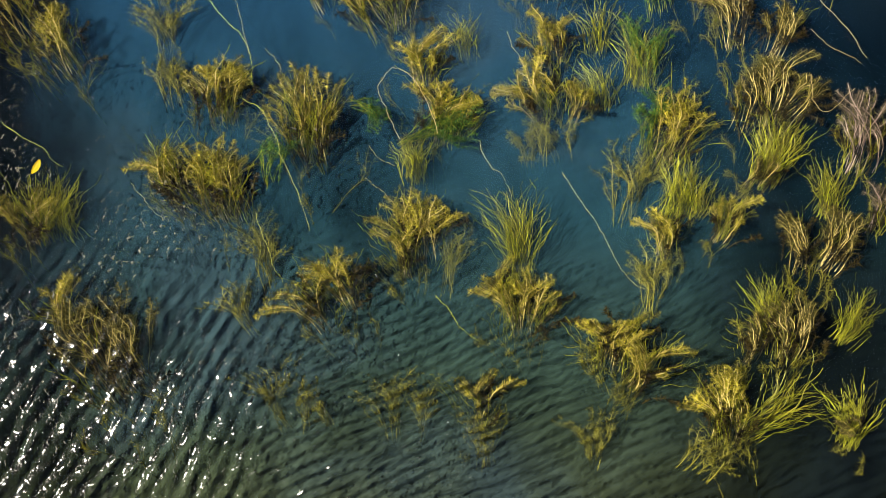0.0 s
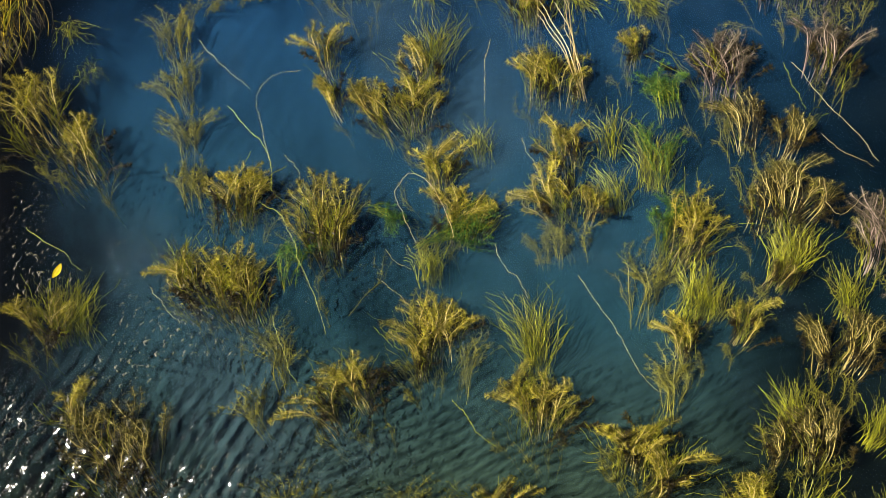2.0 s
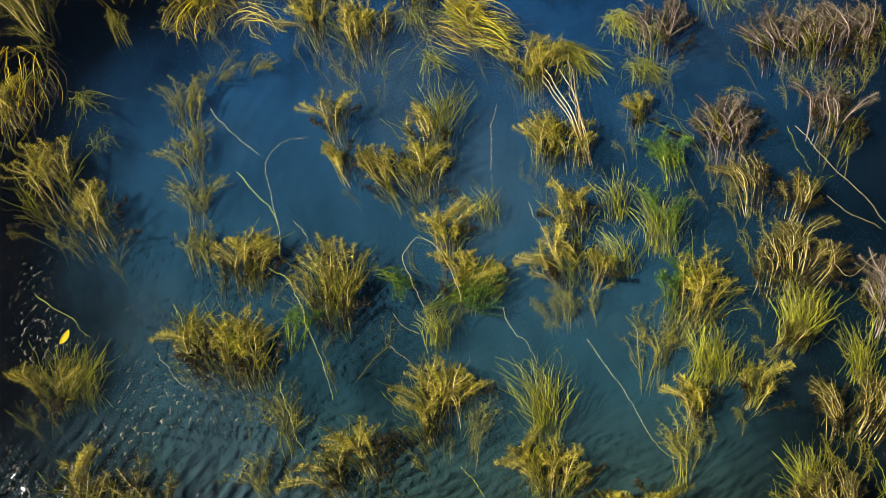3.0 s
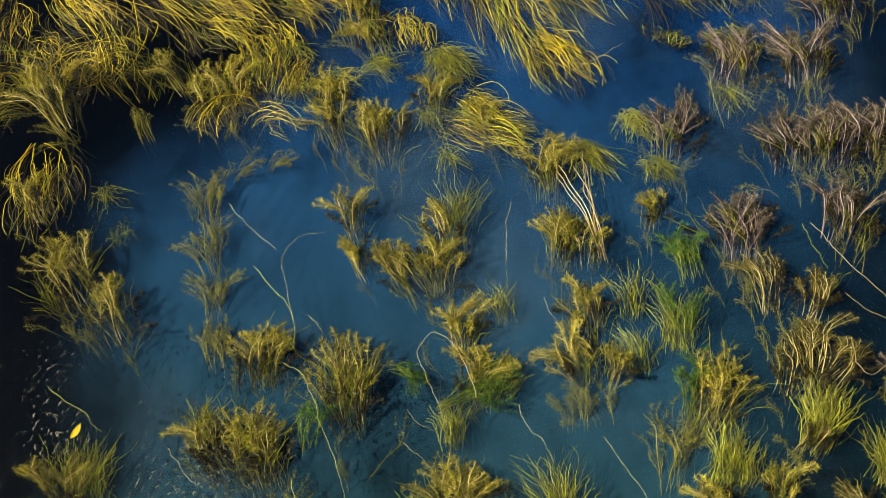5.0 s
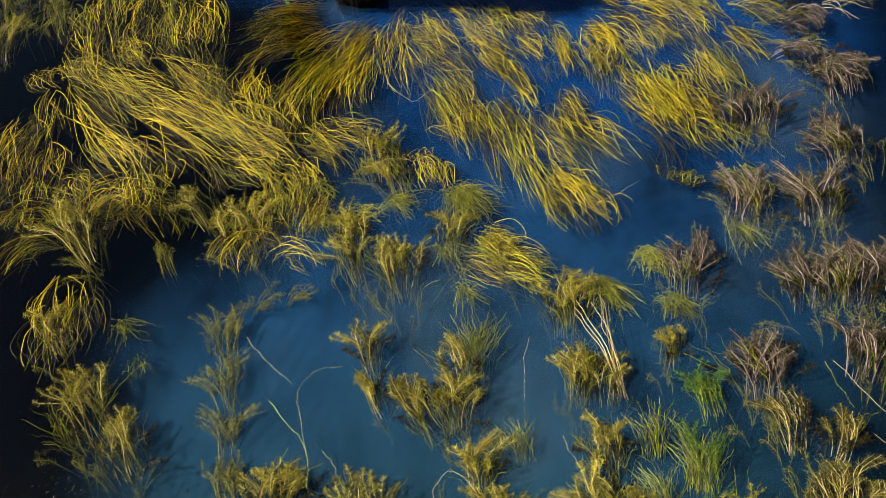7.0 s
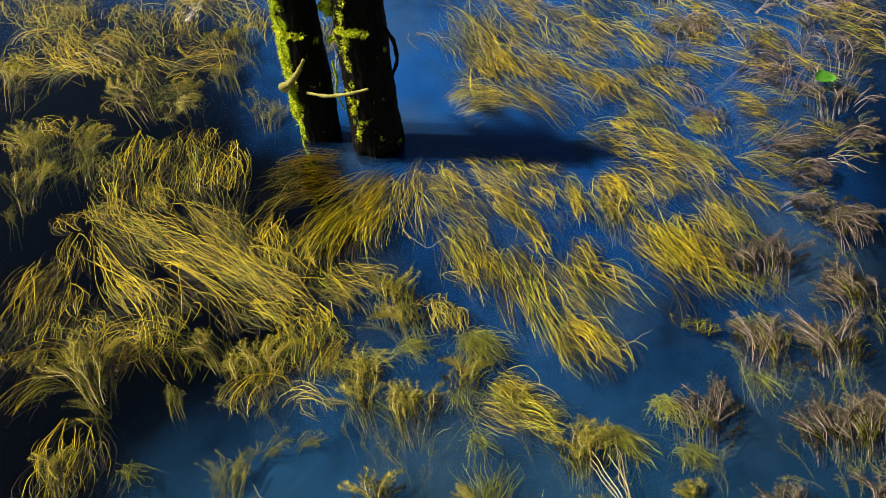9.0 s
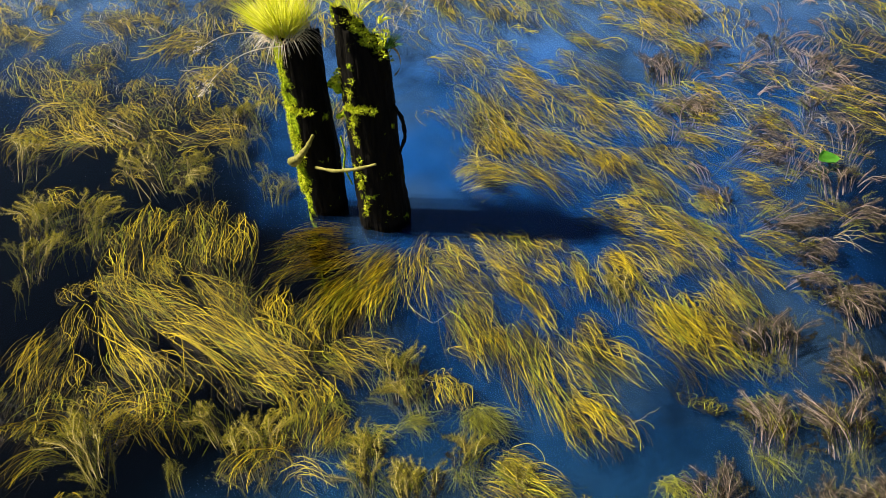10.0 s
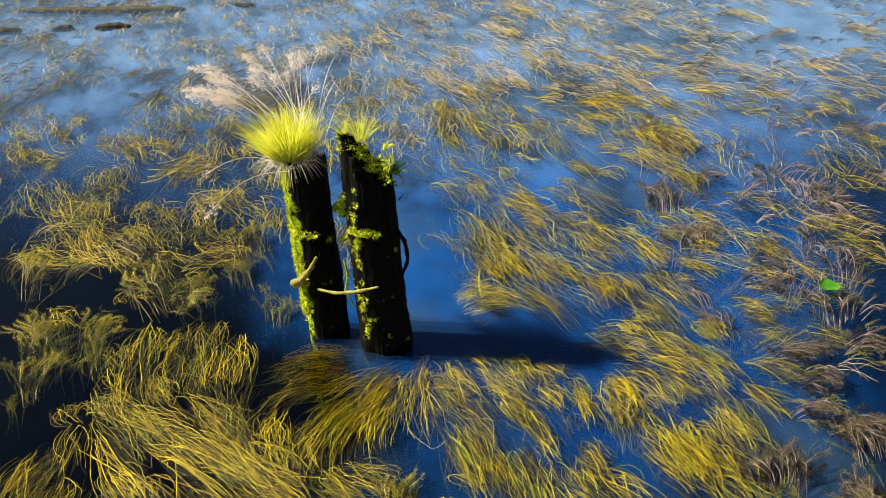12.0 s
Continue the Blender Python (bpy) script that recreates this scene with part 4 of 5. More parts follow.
# slots 2 and 3 are the strand's sunlit and shaded colour copies
STRAND_MATS = (M_GOLD, M_GREEN, M_LIT, M_SHADED, M_SHEEN, M_PURPLE)
bed_rng = np.random.default_rng(61)
for x, y, heading, length, root_width, tip_width, count in BEDS:
    name, label, category, group = KINDS["y"]
    thing = tagged(empty(name, x, y), label, category, group)
    h = radians(heading)
    way, over = np.array([-math.sin(h), math.cos(h)]), np.array([math.cos(h), math.sin(h)])
    far = y > 4.7
    locks = round(count * (1.5 if y < 4.7 else 1.3))
    for i in range(locks):
        depth = bed_rng.random()
        u = bed_rng.uniform(-1, 1)
        start = way * bed_rng.uniform(-0.20, 0.35) * length + over * u * (0.75 * root_width + 0.03)
        own = length * bed_rng.uniform(0.50, 0.85 if y < 3.2 else 1.05)
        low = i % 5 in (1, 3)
        # low locks take the shaded copy, upper ones mix in the sunlit one
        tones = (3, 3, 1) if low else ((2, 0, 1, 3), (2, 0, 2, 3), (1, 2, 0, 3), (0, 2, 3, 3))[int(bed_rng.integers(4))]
        # distant locks get the tone that paints sky sheen on them
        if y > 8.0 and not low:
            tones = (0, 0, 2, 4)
        soup = Soup()
        fan = -u * math.atan2((tip_width - root_width) / 2, length)
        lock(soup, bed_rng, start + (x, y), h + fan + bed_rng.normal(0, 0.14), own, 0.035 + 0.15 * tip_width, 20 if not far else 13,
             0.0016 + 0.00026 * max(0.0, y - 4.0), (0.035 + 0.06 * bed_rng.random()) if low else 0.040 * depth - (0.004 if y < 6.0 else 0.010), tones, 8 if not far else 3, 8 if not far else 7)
        ob = part("tress", soup.mesh("tress", STRAND_MATS), thing)
        ob.location = (-x, -y, 0)

# the rest of the beds, too many and too far to count
far_soup = Soup()
made = 0
while made < 3000:
    spot = far_place(far_rng)
    if not spot:
        continue
    fx, fy, turn, mauve = spot
    if fy < 7.0 and far_rng.random() < 0.6:
        continue
    if mauve and far_rng.random() < 0.6:
        tones, long, turn = (5, 5, 4), far_rng.uniform(0.14, 0.24), turn + far_rng.normal(40, 50)
    else:
        tones, long = ((2, 0, 2), (0, 2, 4), (2, 1, 3))[int(far_rng.integers(3))], far_rng.uniform(0.30, 0.70)
    # furthest strands are mostly pale, imitating mirrored sky over them
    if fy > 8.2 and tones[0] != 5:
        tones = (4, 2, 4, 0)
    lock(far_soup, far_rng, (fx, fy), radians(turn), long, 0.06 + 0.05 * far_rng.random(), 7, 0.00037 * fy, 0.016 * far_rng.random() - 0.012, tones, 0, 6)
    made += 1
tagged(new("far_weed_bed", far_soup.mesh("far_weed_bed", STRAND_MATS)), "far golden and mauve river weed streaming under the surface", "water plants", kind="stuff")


# ---------------------------------------------------------------- the two old piles
def pile(x, y, height, r_base, r_top, lean, seed, cut, mat):
    """A weathered round pile: fluted, knotted, swollen at rings, with a ragged broken top."""
    rng = np.random.default_rng(seed)
    thing = tagged(empty("timber_pile", x, y), "old black timber pile grown over with bright moss, standing in the river", "post", "old piles")
    sides, rows = 72, 96
    verts, faces = [], []
    low = -0.8
    for i in range(rows + 1):
        t = i / rows
        for j in range(sides):
            a = 2 * math.pi * j / sides
            top = height - cut * math.cos(a) + 0.035 * noise.noise((math.cos(a) * 2.5, math.sin(a) * 2.5, seed)) * 2
            z = low + (top - low) * t
            f = max(0.0, z / height)
            r = r_base + (r_top - r_base) * f
            p = Vector((math.cos(a), math.sin(a), 0))
            r += 0.010 * noise.noise((p.x * 6 + seed, p.y * 6, z * 1.3)) + 0.012 * noise.noise((p.x * 2.5, p.y * 2.5 + seed, z * 5))
            r += 0.007 * noise.noise((p.x * 14, p.y * 14 + seed, z * 16)) + 0.004 * noise.noise((p.x * 30, p.y * 30 + seed, z * 34))
            verts.append((p.x * r + lean[0] * z, p.y * r + lean[1] * z, z))
    for i in range(rows):
        for j in range(sides):
            k = (j + 1) % sides
            faces.append((i * sides + j, i * sides + k, (i + 1) * sides + k, (i + 1) * sides + j))
    # hollowed, splintered top
    last = rows * sides
    for ring, (shrink, sink) in enumerate(((0.72, 0.025), (0.35, 0.05))):
        start = len(verts)
        for j in range(sides):
            vx, vy, vz = verts[last + j]
            cx, cy = lean[0] * height, lean[1] * height
            verts.append((cx + (vx - cx) * shrink, cy + (vy - cy) * shrink, vz - sink + 0.02 * noise.noise((vx * 30, vy * 30, ring))))
        base = last if ring == 0 else start - sides
        for j in range(sides):
            k = (j + 1) % sides
            faces.append((base + j, base + k, start + k, start + j))
    faces.append(tuple(range(len(verts) - sides, len(verts))))
    me = bpy.data.meshes.new("trunk")
    me.from_pydata(verts, [], faces)
    me.materials.append(mat)
    me.polygons.foreach_set("use_smooth", [True] * len(faces))
    part("trunk", me, thing)
    return thing


def moss_cushion(parent, x, y, z, sx, sy, sz, seed, count=160):
    """A cushion of moss: many short pointed leaves standing off a small mound."""
    rng = np.random.default_rng(seed)
    soup = Soup()
    d = unit(rng.normal(size=(count, 3)))
    base = d * np.array([sx, sy, sz]) * rng.uniform(0.5, 1, (count, 1))
    soup.blades(base, unit(d + rng.normal(0, 0.4, (count, 3))), unit(np.cross(d, rng.normal(size=(count, 3)))), rng.uniform(0.010, 0.026, count), rng.uniform(0.005, 0.011, count), 0)
    ob = part("moss_cushion", soup.mesh("moss_cushion", (M_MOSS,)), parent, "bright yellow-green moss")
    ob.location = (x, y, z)
    return ob


def twig(name, points, radii, mat, parent=None, sides=7, label=""):
    """A knobbly stick bent through a few points."""
    pts = np.array(points, float)
    t = np.linspace(0, len(pts) - 1, 6 * len(pts))
    path = np.stack([np.interp(t, np.arange(len(pts)), pts[:, k]) for k in range(3)], 1)
    for _ in range(2):
        path[1:-1] = (path[:-2] + 2 * path[1:-1] + path[2:]) / 4
    r = np.interp(t, np.arange(len(radii)), radii)
    r = r * (1 + 0.16 * np.sin(t * 9) + 0.08 * np.sin(t * 23))
    soup = Soup()
    soup.tube(path, r, 0, sides)
    n = len(path)
    soup.f.append(tuple(range(sides)))
    soup.f.append(tuple(range((n - 1) * sides, n * sides)))
    soup.m.extend([0, 0])
    me = soup.mesh(name, (mat,), True)
    return part(name, me, parent, label) if parent else new(name, me)


M_MOSS = plant_material("moss", (0.10, 0.14, 0.004), (0.52, 0.58, 0.014), (0.80, 0.82, 0.06), rough=0.9, scale=30.0, through_light=0.2)
LX, LY, RX, RY = -1.145, 4.30, -0.775, 4.17
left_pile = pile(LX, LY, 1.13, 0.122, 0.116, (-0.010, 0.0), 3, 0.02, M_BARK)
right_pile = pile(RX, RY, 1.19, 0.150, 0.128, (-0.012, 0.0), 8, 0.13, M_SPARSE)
tagged(left_pile, "old black timber pile with yellow-green moss and grass on top")
tagged(right_pile, "taller black timber pile with slanting top and moss patches")

# moss on the sunny flank of the shorter pile, in ragged cushions
mr = np.random.default_rng(31)
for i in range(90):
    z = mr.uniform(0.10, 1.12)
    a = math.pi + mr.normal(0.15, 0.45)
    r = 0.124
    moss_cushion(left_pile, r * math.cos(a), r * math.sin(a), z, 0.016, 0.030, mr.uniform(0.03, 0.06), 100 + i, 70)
# a ledge of moss across both piles at one height, and single patches on the taller one
for i in range(9):
    a = math.radians(195 + i * 11)
    moss_cushion(left_pile, 0.124 * math.cos(a), 0.124 * math.sin(a), 0.70 + mr.uniform(-0.012, 0.012), 0.020, 0.020, 0.014, 200 + i, 60)
for i in range(8):
    a = math.radians(222 + i * 9)
    moss_cushion(right_pile, 0.148 * math.cos(a), 0.148 * math.sin(a), 0.80 + mr.uniform(-0.012, 0.012), 0.018, 0.020, 0.014, 220 + i, 60)
for i in range(22):
    a = math.radians(mr.normal(236, 7))
    moss_cushion(right_pile, 0.148 * math.cos(a), 0.148 * math.sin(a), mr.uniform(0.08, 0.98), 0.012, 0.014, 0.022, 240 + i, 40)
for i in range(14):
    a, q = mr.uniform(0, 6.28), mr.uniform(-0.12, 0.06)
    moss_cushion(right_pile, q, 0.06 * math.sin(a), 1.17 - q * 0.9 + mr.uniform(-0.01, 0.01), 0.035, 0.035, 0.018, 270 + i, 80)
for i in range(5):
    moss_cushion(right_pile, -0.122 + mr.uniform(-0.01, 0.01), mr.uniform(-0.05, 0.06), mr.uniform(0.75, 1.28), 0.014, 0.02, 0.03, 290 + i, 50)
for i in range(5):
    moss_cushion(right_pile, -0.15 + mr.uniform(-0.02, 0.01), -0.03, 0.93 + mr.uniform(-0.03, 0.03), 0.022, 0.02, 0.014, 310 + i, 60)
for i in range(6):
    moss_cushion(right_pile, 0.10 + mr.uniform(-0.03, 0.03), mr.uniform(-0.09, 0.0), 1.18 + mr.uniform(-0.16, 0.06), 0.02, 0.02, 0.03, 330 + i, 60)

twig("peg", [(-0.150, -0.09, 0.350), (-0.085, -0.14, 0.41), (-0.015, -0.165, 0.50), (0.030, -0.17, 0.58)], [0.024, 0.020, 0.015, 0.009], M_TWIG, left_pile, label="broken mossy peg")
twig("stub", [(-0.165, -0.06, 0.330), (-0.13, -0.10, 0.350), (-0.08, -0.11, 0.385)], [0.016, 0.026, 0.018], M_TWIG, left_pile, label="mossy knot")
twig("crossbar", [(-0.335, -0.13, 0.425), (-0.22, -0.17, 0.425), (-0.10, -0.175, 0.440), (0.02, -0.18, 0.475)], [0.007, 0.010, 0.010, 0.006], M_TWIG, right_pile, label="thin mossy stick across both piles")
twig("rung", [(-0.20, 0.02, 0.66), (-0.14, 0.0, 0.70), (-0.10, 0.0, 0.69)], [0.014, 0.018, 0.016], M_BARK, right_pile)
twig("rung", [(-0.22, 0.05, 0.86), (-0.16, 0.0, 0.84), (-0.10, 0.0, 0.86)], [0.022, 0.026, 0.020], M_BARK, right_pile)
twig("root", [(0.125, -0.03, 0.76), (0.170, -0.04, 0.68), (0.178, -0.04, 0.56), (0.130, -0.03, 0.44)], [0.010, 0.012, 0.011, 0.008], M_BARK, right_pile, label="loop of dark root")
twig("root", [(-0.19, -0.02, 0.56), (-0.17, -0.05, 0.47), (-0.19, -0.06, 0.38), (-0.15, -0.08, 0.27)], [0.006, 0.007, 0.006, 0.004], M_BARK, right_pile)

# a pale curled strip of bark standing off the taller pile
strip = bmesh.new()
ring = []
for i in range(13):
    a = -1.25 + 2.5 * i / 12
    cx, cz = 0.135 + 0.055 * math.cos(a), 1.03 + 0.085 * math.sin(a)
    ring.append([strip.verts.new((cx, -0.06 + d, cz)) for d in (0.0, 0.028)])
for a, b in zip(ring, ring[1:]):
    strip.faces.new((a[0], b[0], b[1], a[1]))
bmesh.ops.solidify(strip, geom=strip.faces[:], thickness=0.007)
me = bpy.data.meshes.new("bark_strip")
strip.to_mesh(me)
me.materials.append(M_STRAW)
part("bark_strip", me, right_pile, "pale curled strip of bark")


def tuft(name, x, y, z, spread, length, count, droop, mat, seed, lean=(0, 0), width=0.004, label="", category="grass"):
    """Grass: curved tapering blades that start together and fall outwards."""
    rng = np.random.default_rng(seed)
    thing = tagged(empty(name, x, y, z), label, category)
    soup = Soup()
    for i in range(count):
        a = rng.uniform(0, 6.28)
        r = spread * math.sqrt(rng.uniform(0, 1))
        out = np.array([math.cos(a), math.sin(a), 0]) * r
        ln = length * rng.uniform(0.5, 1.1)
        s = np.linspace(0, 1, 6)[:, None]
        dirv = out / (spread + 1e-6) * 0.55 + np.array([lean[0], lean[1], 1.0]) + rng.normal(0, 0.16, 3)
        dirv /= np.linalg.norm(dirv)
        path = out * 0.8 + dirv * ln * s + np.array([out[0] / spread, out[1] / spread, 0]) * ln * droop * 0.5 * s ** 2
        path[:, 2] -= (ln * droop * s ** 2.2)[:, 0]
        side = unit(np.cross(dirv, rng.normal(size=3)))
        w = (width * np.array([1, 0.95, 0.85, 0.7, 0.45, 0.08]))[:, None]
        verts = np.concatenate([path - side * w, path + side * w])
        soup.put(verts, [(k, k + 1, k + 7, k + 6) for k in range(5)], 0)
    part("sward", soup.mesh("sward", (mat,)), thing)["kind"] = "stuff"
    return thing


tuft("grass_tuft", LX - 0.08, LY - 0.02, 1.12, 0.092, 0.33, 1300, 0.16, M_GRASS, 41, (-0.06, 0.05), 0.0022, "lush yellow-green grass tuft growing on the shorter pile")
tuft("dead_grass", LX - 0.06, LY - 0.06, 1.13, 0.13, 0.15, 200, 1.2, M_DRY, 42, (0, 0), 0.0022, "bleached dead grass hanging round the foot of the tuft", "dead grass")
tuft("grass_tuft", RX - 0.03, RY + 0.03, 1.27, 0.04, 0.22, 60, 0.25, M_GRASS, 43, (0.10, 0.0), 0.0022, "thin green grass tuft on the taller pile")
tuft("grass_tuft", RX - 0.11, RY - 0.02, 1.33, 0.03, 0.13, 40, 0.3, M_GRASS, 47, (-0.1, 0.0), 0.0020, "thin green grass tuft on the taller pile")
tuft("grass_tuft", RX + 0.135, RY - 0.03, 1.10, 0.03, 0.11, 90, 0.4, M_EMERALD, 44, (0.5, 0.0), 0.0022, "dark green grass sprouting from the flank of the pile")
tuft("seedling", RX + 0.10, RY - 0.03, 1.24, 0.015, 0.10, 12, 0.5, M_GRASS, 45, (0.5, 0.0), 0.006, "small leafy seedling on the pile", "seedling")


def plume(x, y, z, tip, seed, head, count):
    """A dry reed: thin stalk with a feathery bleached seed head."""
    rng = np.random.default_rng(seed)
    thing = tagged(empty("dry_reed", x, y, z), "bleached dry reed with a feathery seed head on the pile", "reed", "dry reeds on the pile")
    s = np.linspace(0, 1, 12)[:, None]
    tip = np.array(tip, float)
    path = tip * s + np.array([0, 0, 1.0]) * np.linalg.norm(tip) * 0.18 * np.sin(s * np.pi * 0.9)
    soup = Soup()
    soup.tube(path, np.linspace(0.0026, 0.0012, 12), 0)
    part("stalk", soup.mesh("stalk", (M_DRY,)), thing)
    if not count:
        return thing
    soup = Soup()
    at = rng.uniform(1 - head, 1.0, count)
    p = np.stack([np.interp(at, s[:, 0], path[:, k]) for k in range(3)], 1)
    way0 = unit(path[-1] - path[-3])
    side = unit(rng.normal(size=(count, 3)))
    k = np.clip((1.03 - at) / head, 0.12, 1) * 0.085
    q = p + side * (k * rng.uniform(0.1, 1, count))[:, None] + way0 * (k * rng.uniform(0, 1.2, count))[:, None]
    soup.blades(q, unit(way0 + side * 0.7 + rng.normal(0, 0.3, (count, 3))), unit(np.cross(side, rng.normal(size=(count, 3)))), rng.uniform(0.008, 0.022, count), rng.uniform(0.003, 0.006, count), 0)
    part("seed_head", soup.mesh("seed_head", (M_DRY,)), thing, "feathery white seed head")["kind"] = "stuff"
    return thing


pr = np.random.default_rng(51)
for i in range(22):
    k = (i / 21) ** 1.7
    far_out = (-0.60 + 0.72 * k + pr.normal(0, 0.05), pr.uniform(0.05, 0.40), 0.26 + 0.16 * math.sin(k * 2.6) + pr.normal(0, 0.04))
    plume(LX - 0.02 + pr.uniform(-0.06, 0.08), LY + pr.uniform(-0.05, 0.08), 1.14, far_out, 60 + i, 0.44 - 0.26 * k, round(480 - 340 * k))
for i in range(8):
    plume(LX + 0.06 + pr.uniform(-0.03, 0.05), LY + pr.uniform(-0.03, 0.05), 1.14, (pr.uniform(-0.05, 0.18), pr.uniform(-0.1, 0.15), pr.uniform(0.25, 0.5)), 80 + i, 0.2, 0)
plume(LX - 0.08, LY - 0.08, 1.12, (-0.44, -0.02, -0.06), 91, 0.13, 60)
plume(LX - 0.06, LY - 0.12, 1.10, (-0.36, -0.35, -0.10), 92, 0.22, 90)


# ---------------------------------------------------------------- loose strands, leaves and pads on the water
def loose_strand(kind, points, radius):
    """One long strand adrift on the surface, bent softly through a few places."""
    mat, label = {"straw": (M_STRAW, "pale straw-coloured stalk lying bent on the weed"), "pale": (M_STEM, "thin pale root thread floating on the water"),
                  "green": (M_GREEN, "long yellow-green strand trailing from the weed")}[kind]
    pts = np.array([(x, y, 0.014) for x, y in points])
    t = np.linspace(0, len(pts) - 1, 7 * len(pts))
    path = np.stack([np.interp(t, np.arange(len(pts)), pts[:, k]) for k in range(3)], 1)
    for _ in range(12):
        path[1:-1] = (path[:-2] + 2 * path[1:-1] + path[2:]) / 4
    rng = np.random.default_rng(int(1000 * abs(points[0][0])))
    path[:, :2] += np.cumsum(rng.normal(0, 0.0024, (len(path), 2)), 0)
    soup = Soup()
    if kind == "green":
        filaments(soup, rng, path[None], np.array([radius * 0.45]), np.array([0]), 0.009, 3 * len(path))
    else:
        soup.tube(path, np.linspace(radius * 0.42, radius * 0.28, len(path)), 0, 5)
    return tagged(new("loose_strand", soup.mesh("loose_strand", (mat,), kind != "green")), label, "plant strand", "loose strands")


loose_strand("straw", ((-0.02, 1.00), (-0.08, 1.20), (-0.18, 1.30), (-0.25, 1.21), (-0.20, 1.10), (-0.15, 1.01)), 0.0028)
loose_strand("pale", ((0.45, 0.85), (0.52, 0.72), (0.58, 0.60), (0.63, 0.50), (0.68, 0.43), (0.76, 0.41)), 0.0016)
loose_strand("pale", ((0.14, 0.97), (0.18, 0.88), (0.23, 0.84), (0.25, 0.77)), 0.0016)
loose_strand("green", ((-0.92, 1.55), (-0.82, 1.44), (-0.77, 1.37), (-0.74, 1.29), (-0.74, 1.17)), 0.0026)
loose_strand("green", ((-0.76, 1.14), (-0.67, 1.10), (-0.62, 0.99), (-0.56, 0.82), (-0.49, 0.64)), 0.003)
loose_strand("green", ((-0.69, 0.70), (-0.66, 0.61), (-0.62, 0.51), (-0.58, 0.44)), 0.0022)
loose_strand("green", ((-0.03, 0.39), (0.01, 0.33), (0.07, 0.26), (0.12, 0.22)), 0.0022)
loose_strand("green", ((-1.66, 1.05), (-1.59, 1.01), (-1.52, 0.96), (-1.43, 0.87)), 0.0028)
loose_strand("pale", ((-1.16, 0.81), (-1.12, 0.76), (-1.04, 0.67)), 0.0015)
loose_strand("pale", ((-0.28, 0.95), (-0.24, 0.91), (-0.18, 0.87)), 0.0015)
loose_strand("pale", ((-0.29, 0.83), (-0.24, 0.79), (-0.20, 0.74)), 0.0015)
loose_strand("pale", ((0.25, 1.41), (0.27, 1.35), (0.30, 1.29)), 0.0015)
loose_strand("pale", ((-1.06, 1.85), (-0.94, 1.75), (-0.82, 1.66)), 0.0018)
loose_strand("pale", ((-0.74, 1.32), (-0.78, 1.47), (-0.82, 1.58), (-0.77, 1.68), (-0.64, 1.70)), 0.0016)
loose_strand("straw", ((1.33, 1.73), (1.40, 1.64), (1.48, 1.52), (1.56, 1.42), (1.61, 1.31)), 0.0026)
loose_strand("straw", ((1.41, 1.42), (1.47, 1.36), (1.59, 1.29)), 0.002)
loose_strand("straw", ((1.40, 1.23), (1.39, 1.11), (1.44, 1.06), (1.55, 1.17)), 0.0022)
loose_strand("pale", ((-0.68, 1.34), (-0.65, 1.29), (-0.62, 1.24)), 0.0016)
loose_strand("pale", ((0.13, 1.84), (0.11, 1.71), (0.10, 1.56)), 0.0016)
loose_strand("green", ((1.30, 1.73), (1.32, 1.64), (1.35, 1.54)), 0.0022)
loose_strand("green", ((-0.21, 2.31), (-0.14, 2.18), (-0.08, 2.01)), 0.003)
loose_strand("straw", ((-0.60, 2.81), (-0.47, 2.84), (-0.36, 2.80)), 0.0028)
loose_strand("pale", ((-2.54, 6.03), (-2.37, 5.81), (-2.20, 5.76)), 0.002)
loose_strand("pale", ((2.00, 6.12), (2.02, 5.78), (2.10, 5.58)), 0.003)
loose_strand("straw", ((0.89, 4.11), (1.04, 3.85), (1.17, 3.57)), 0.002)
loose_strand("pale", ((0.46, 2.54), (0.54, 2.61), (0.65, 2.68)), 0.002)
loose_strand("pale", ((-0.56, 3.36), (-0.43, 3.20), (-0.32, 3.30)), 0.0018)


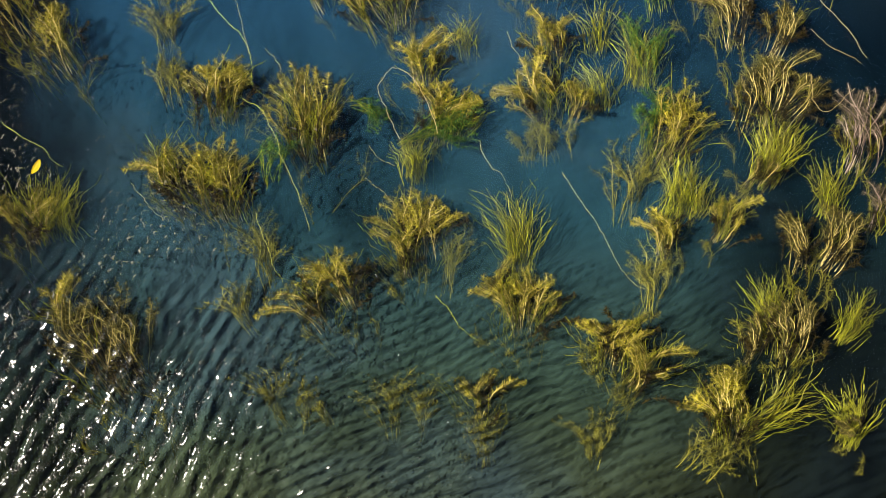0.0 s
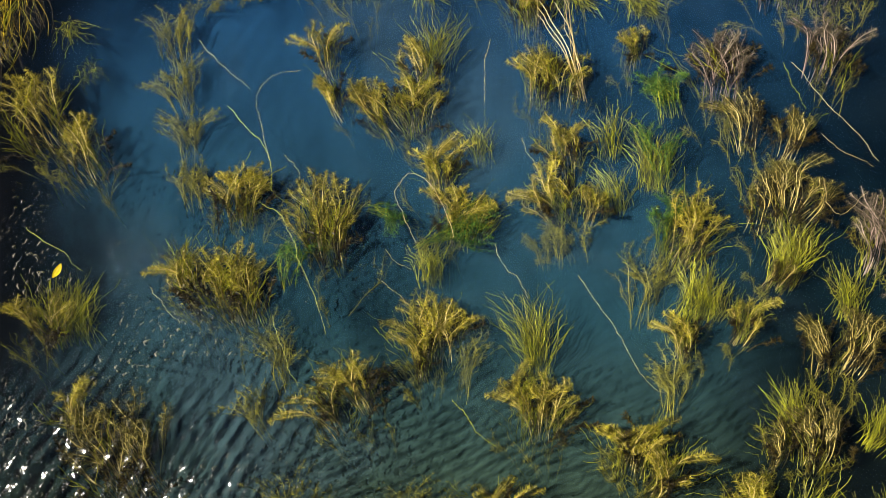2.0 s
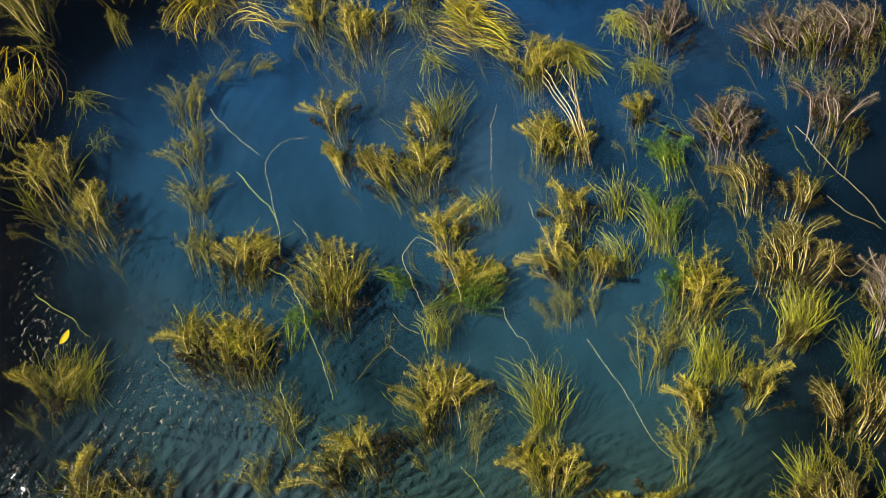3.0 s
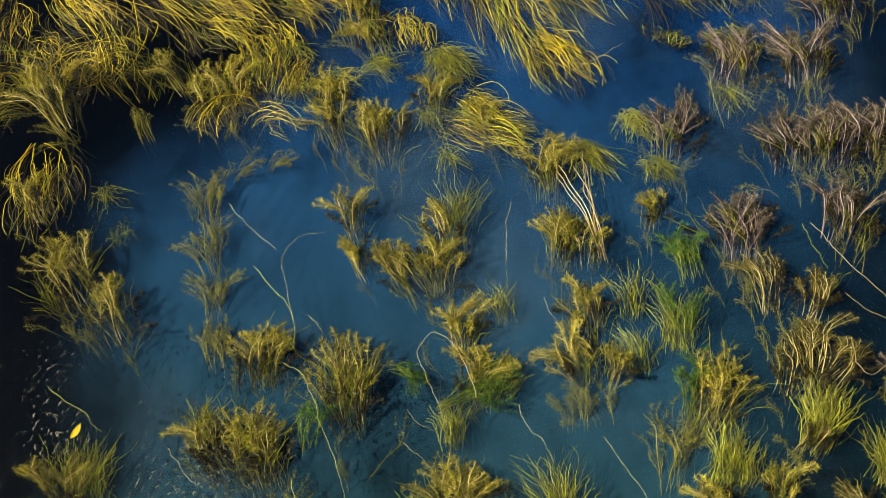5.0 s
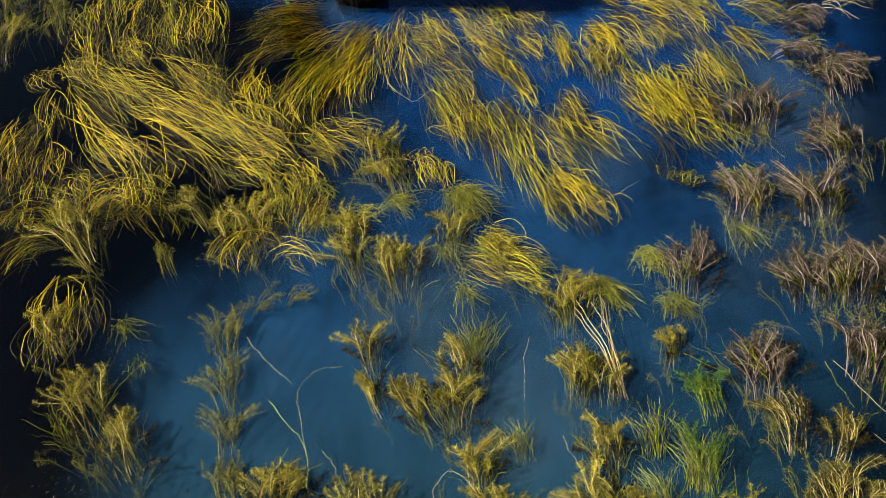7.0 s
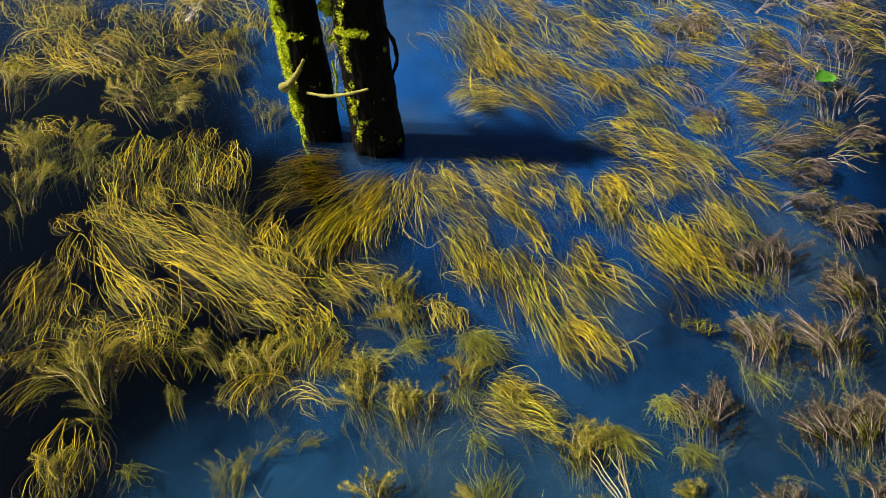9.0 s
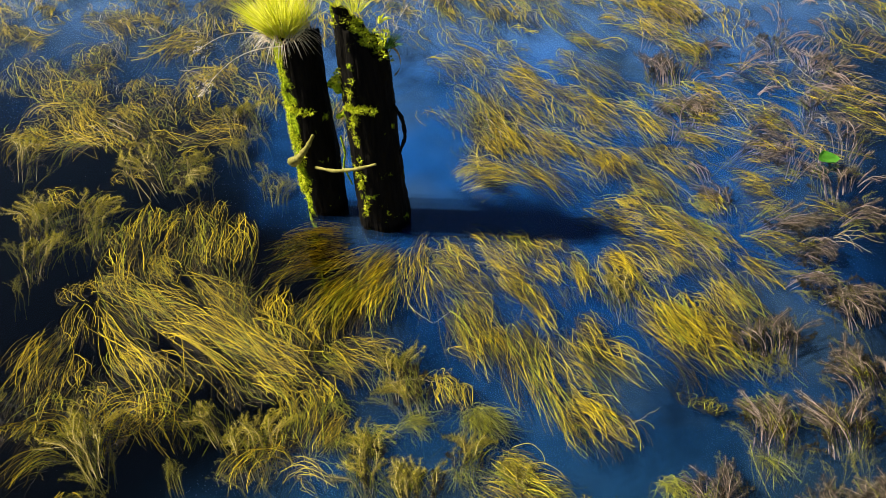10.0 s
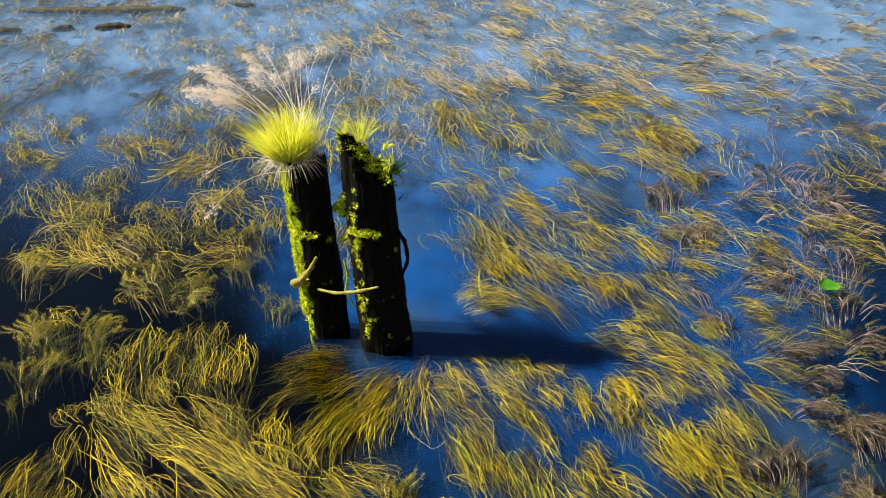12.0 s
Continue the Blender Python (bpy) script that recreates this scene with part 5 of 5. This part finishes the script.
def floating_leaf(name, x, y, turn, length, width, mat, label, curl, notch=0.0):
    """A leaf blade with a midrib, cupped and curled, lying on the water."""
    bm = bmesh.new()
    rows = []
    for i in range(11):
        s = i / 10
        w = width * math.sin(math.pi * min(1, s * 0.96 + 0.04)) ** 0.75
        rows.append([bm.verts.new((u * w / 2, (s - 0.5) * length, curl * (u * u * 0.6 + (2 * s - 1) ** 2) + 0.002 * (u == 0))) for u in (-1, -0.5, 0, 0.5, 1)])
    for a, b in zip(rows, rows[1:]):
        for k in range(4):
            bm.faces.new((a[k], a[k + 1], b[k + 1], b[k]))
    bmesh.ops.solidify(bm, geom=bm.faces[:], thickness=0.0012)
    me = bpy.data.meshes.new(name)
    bm.to_mesh(me)
    bm.free()
    me.materials.append(mat)
    ob = tagged(new(name, me), label, "leaf")
    ob.location, ob.rotation_euler = (x, y, 0.024), (0, 0, radians(turn))
    return ob


floating_leaf("fallen_leaf", -1.51, 0.87, -25, 0.062, 0.026, M_LEAF, "bright yellow fallen leaf caught on the weed", 0.006)
floating_leaf("lily_pad", 1.93, 4.64, 20, 0.13, 0.13, M_PAD, "small round green floating leaf with upturned rim", 0.020)


def driftwood(x0, y0, x1, y1, radius, seed):
    """A waterlogged trunk floating low, only its back above the surface."""
    rng = np.random.default_rng(seed)
    n = 14
    s = np.linspace(0, 1, n)
    path = np.stack([x0 + (x1 - x0) * s, y0 + (y1 - y0) * s + 0.02 * np.sin(s * 5 + seed), np.full(n, 0.0)], 1)
    path[:, 2] = -radius * 0.45 + np.cumsum(rng.normal(0, 0.004, n))
    r = radius * np.sin(np.clip(s * 0.94 + 0.03, 0, 1) * np.pi) ** 0.35 * (1 + 0.12 * rng.normal(size=n))
    soup = Soup()
    soup.tube(path, r, 0, 10)
    return tagged(new("driftwood_log", soup.mesh("driftwood_log", (M_LOG,), True)), "dark wet driftwood log floating low in blue water", "log", "driftwood logs")


driftwood(-6.56, 11.25, -4.27, 11.12, 0.055, 3)
driftwood(-6.39, 10.38, -6.10, 10.34, 0.05, 4)
driftwood(-5.73, 10.42, -5.45, 10.42, 0.045, 5)
driftwood(-5.16, 10.38, -4.71, 10.41, 0.045, 6)
driftwood(-3.62, 11.21, -3.34, 11.19, 0.04, 7)
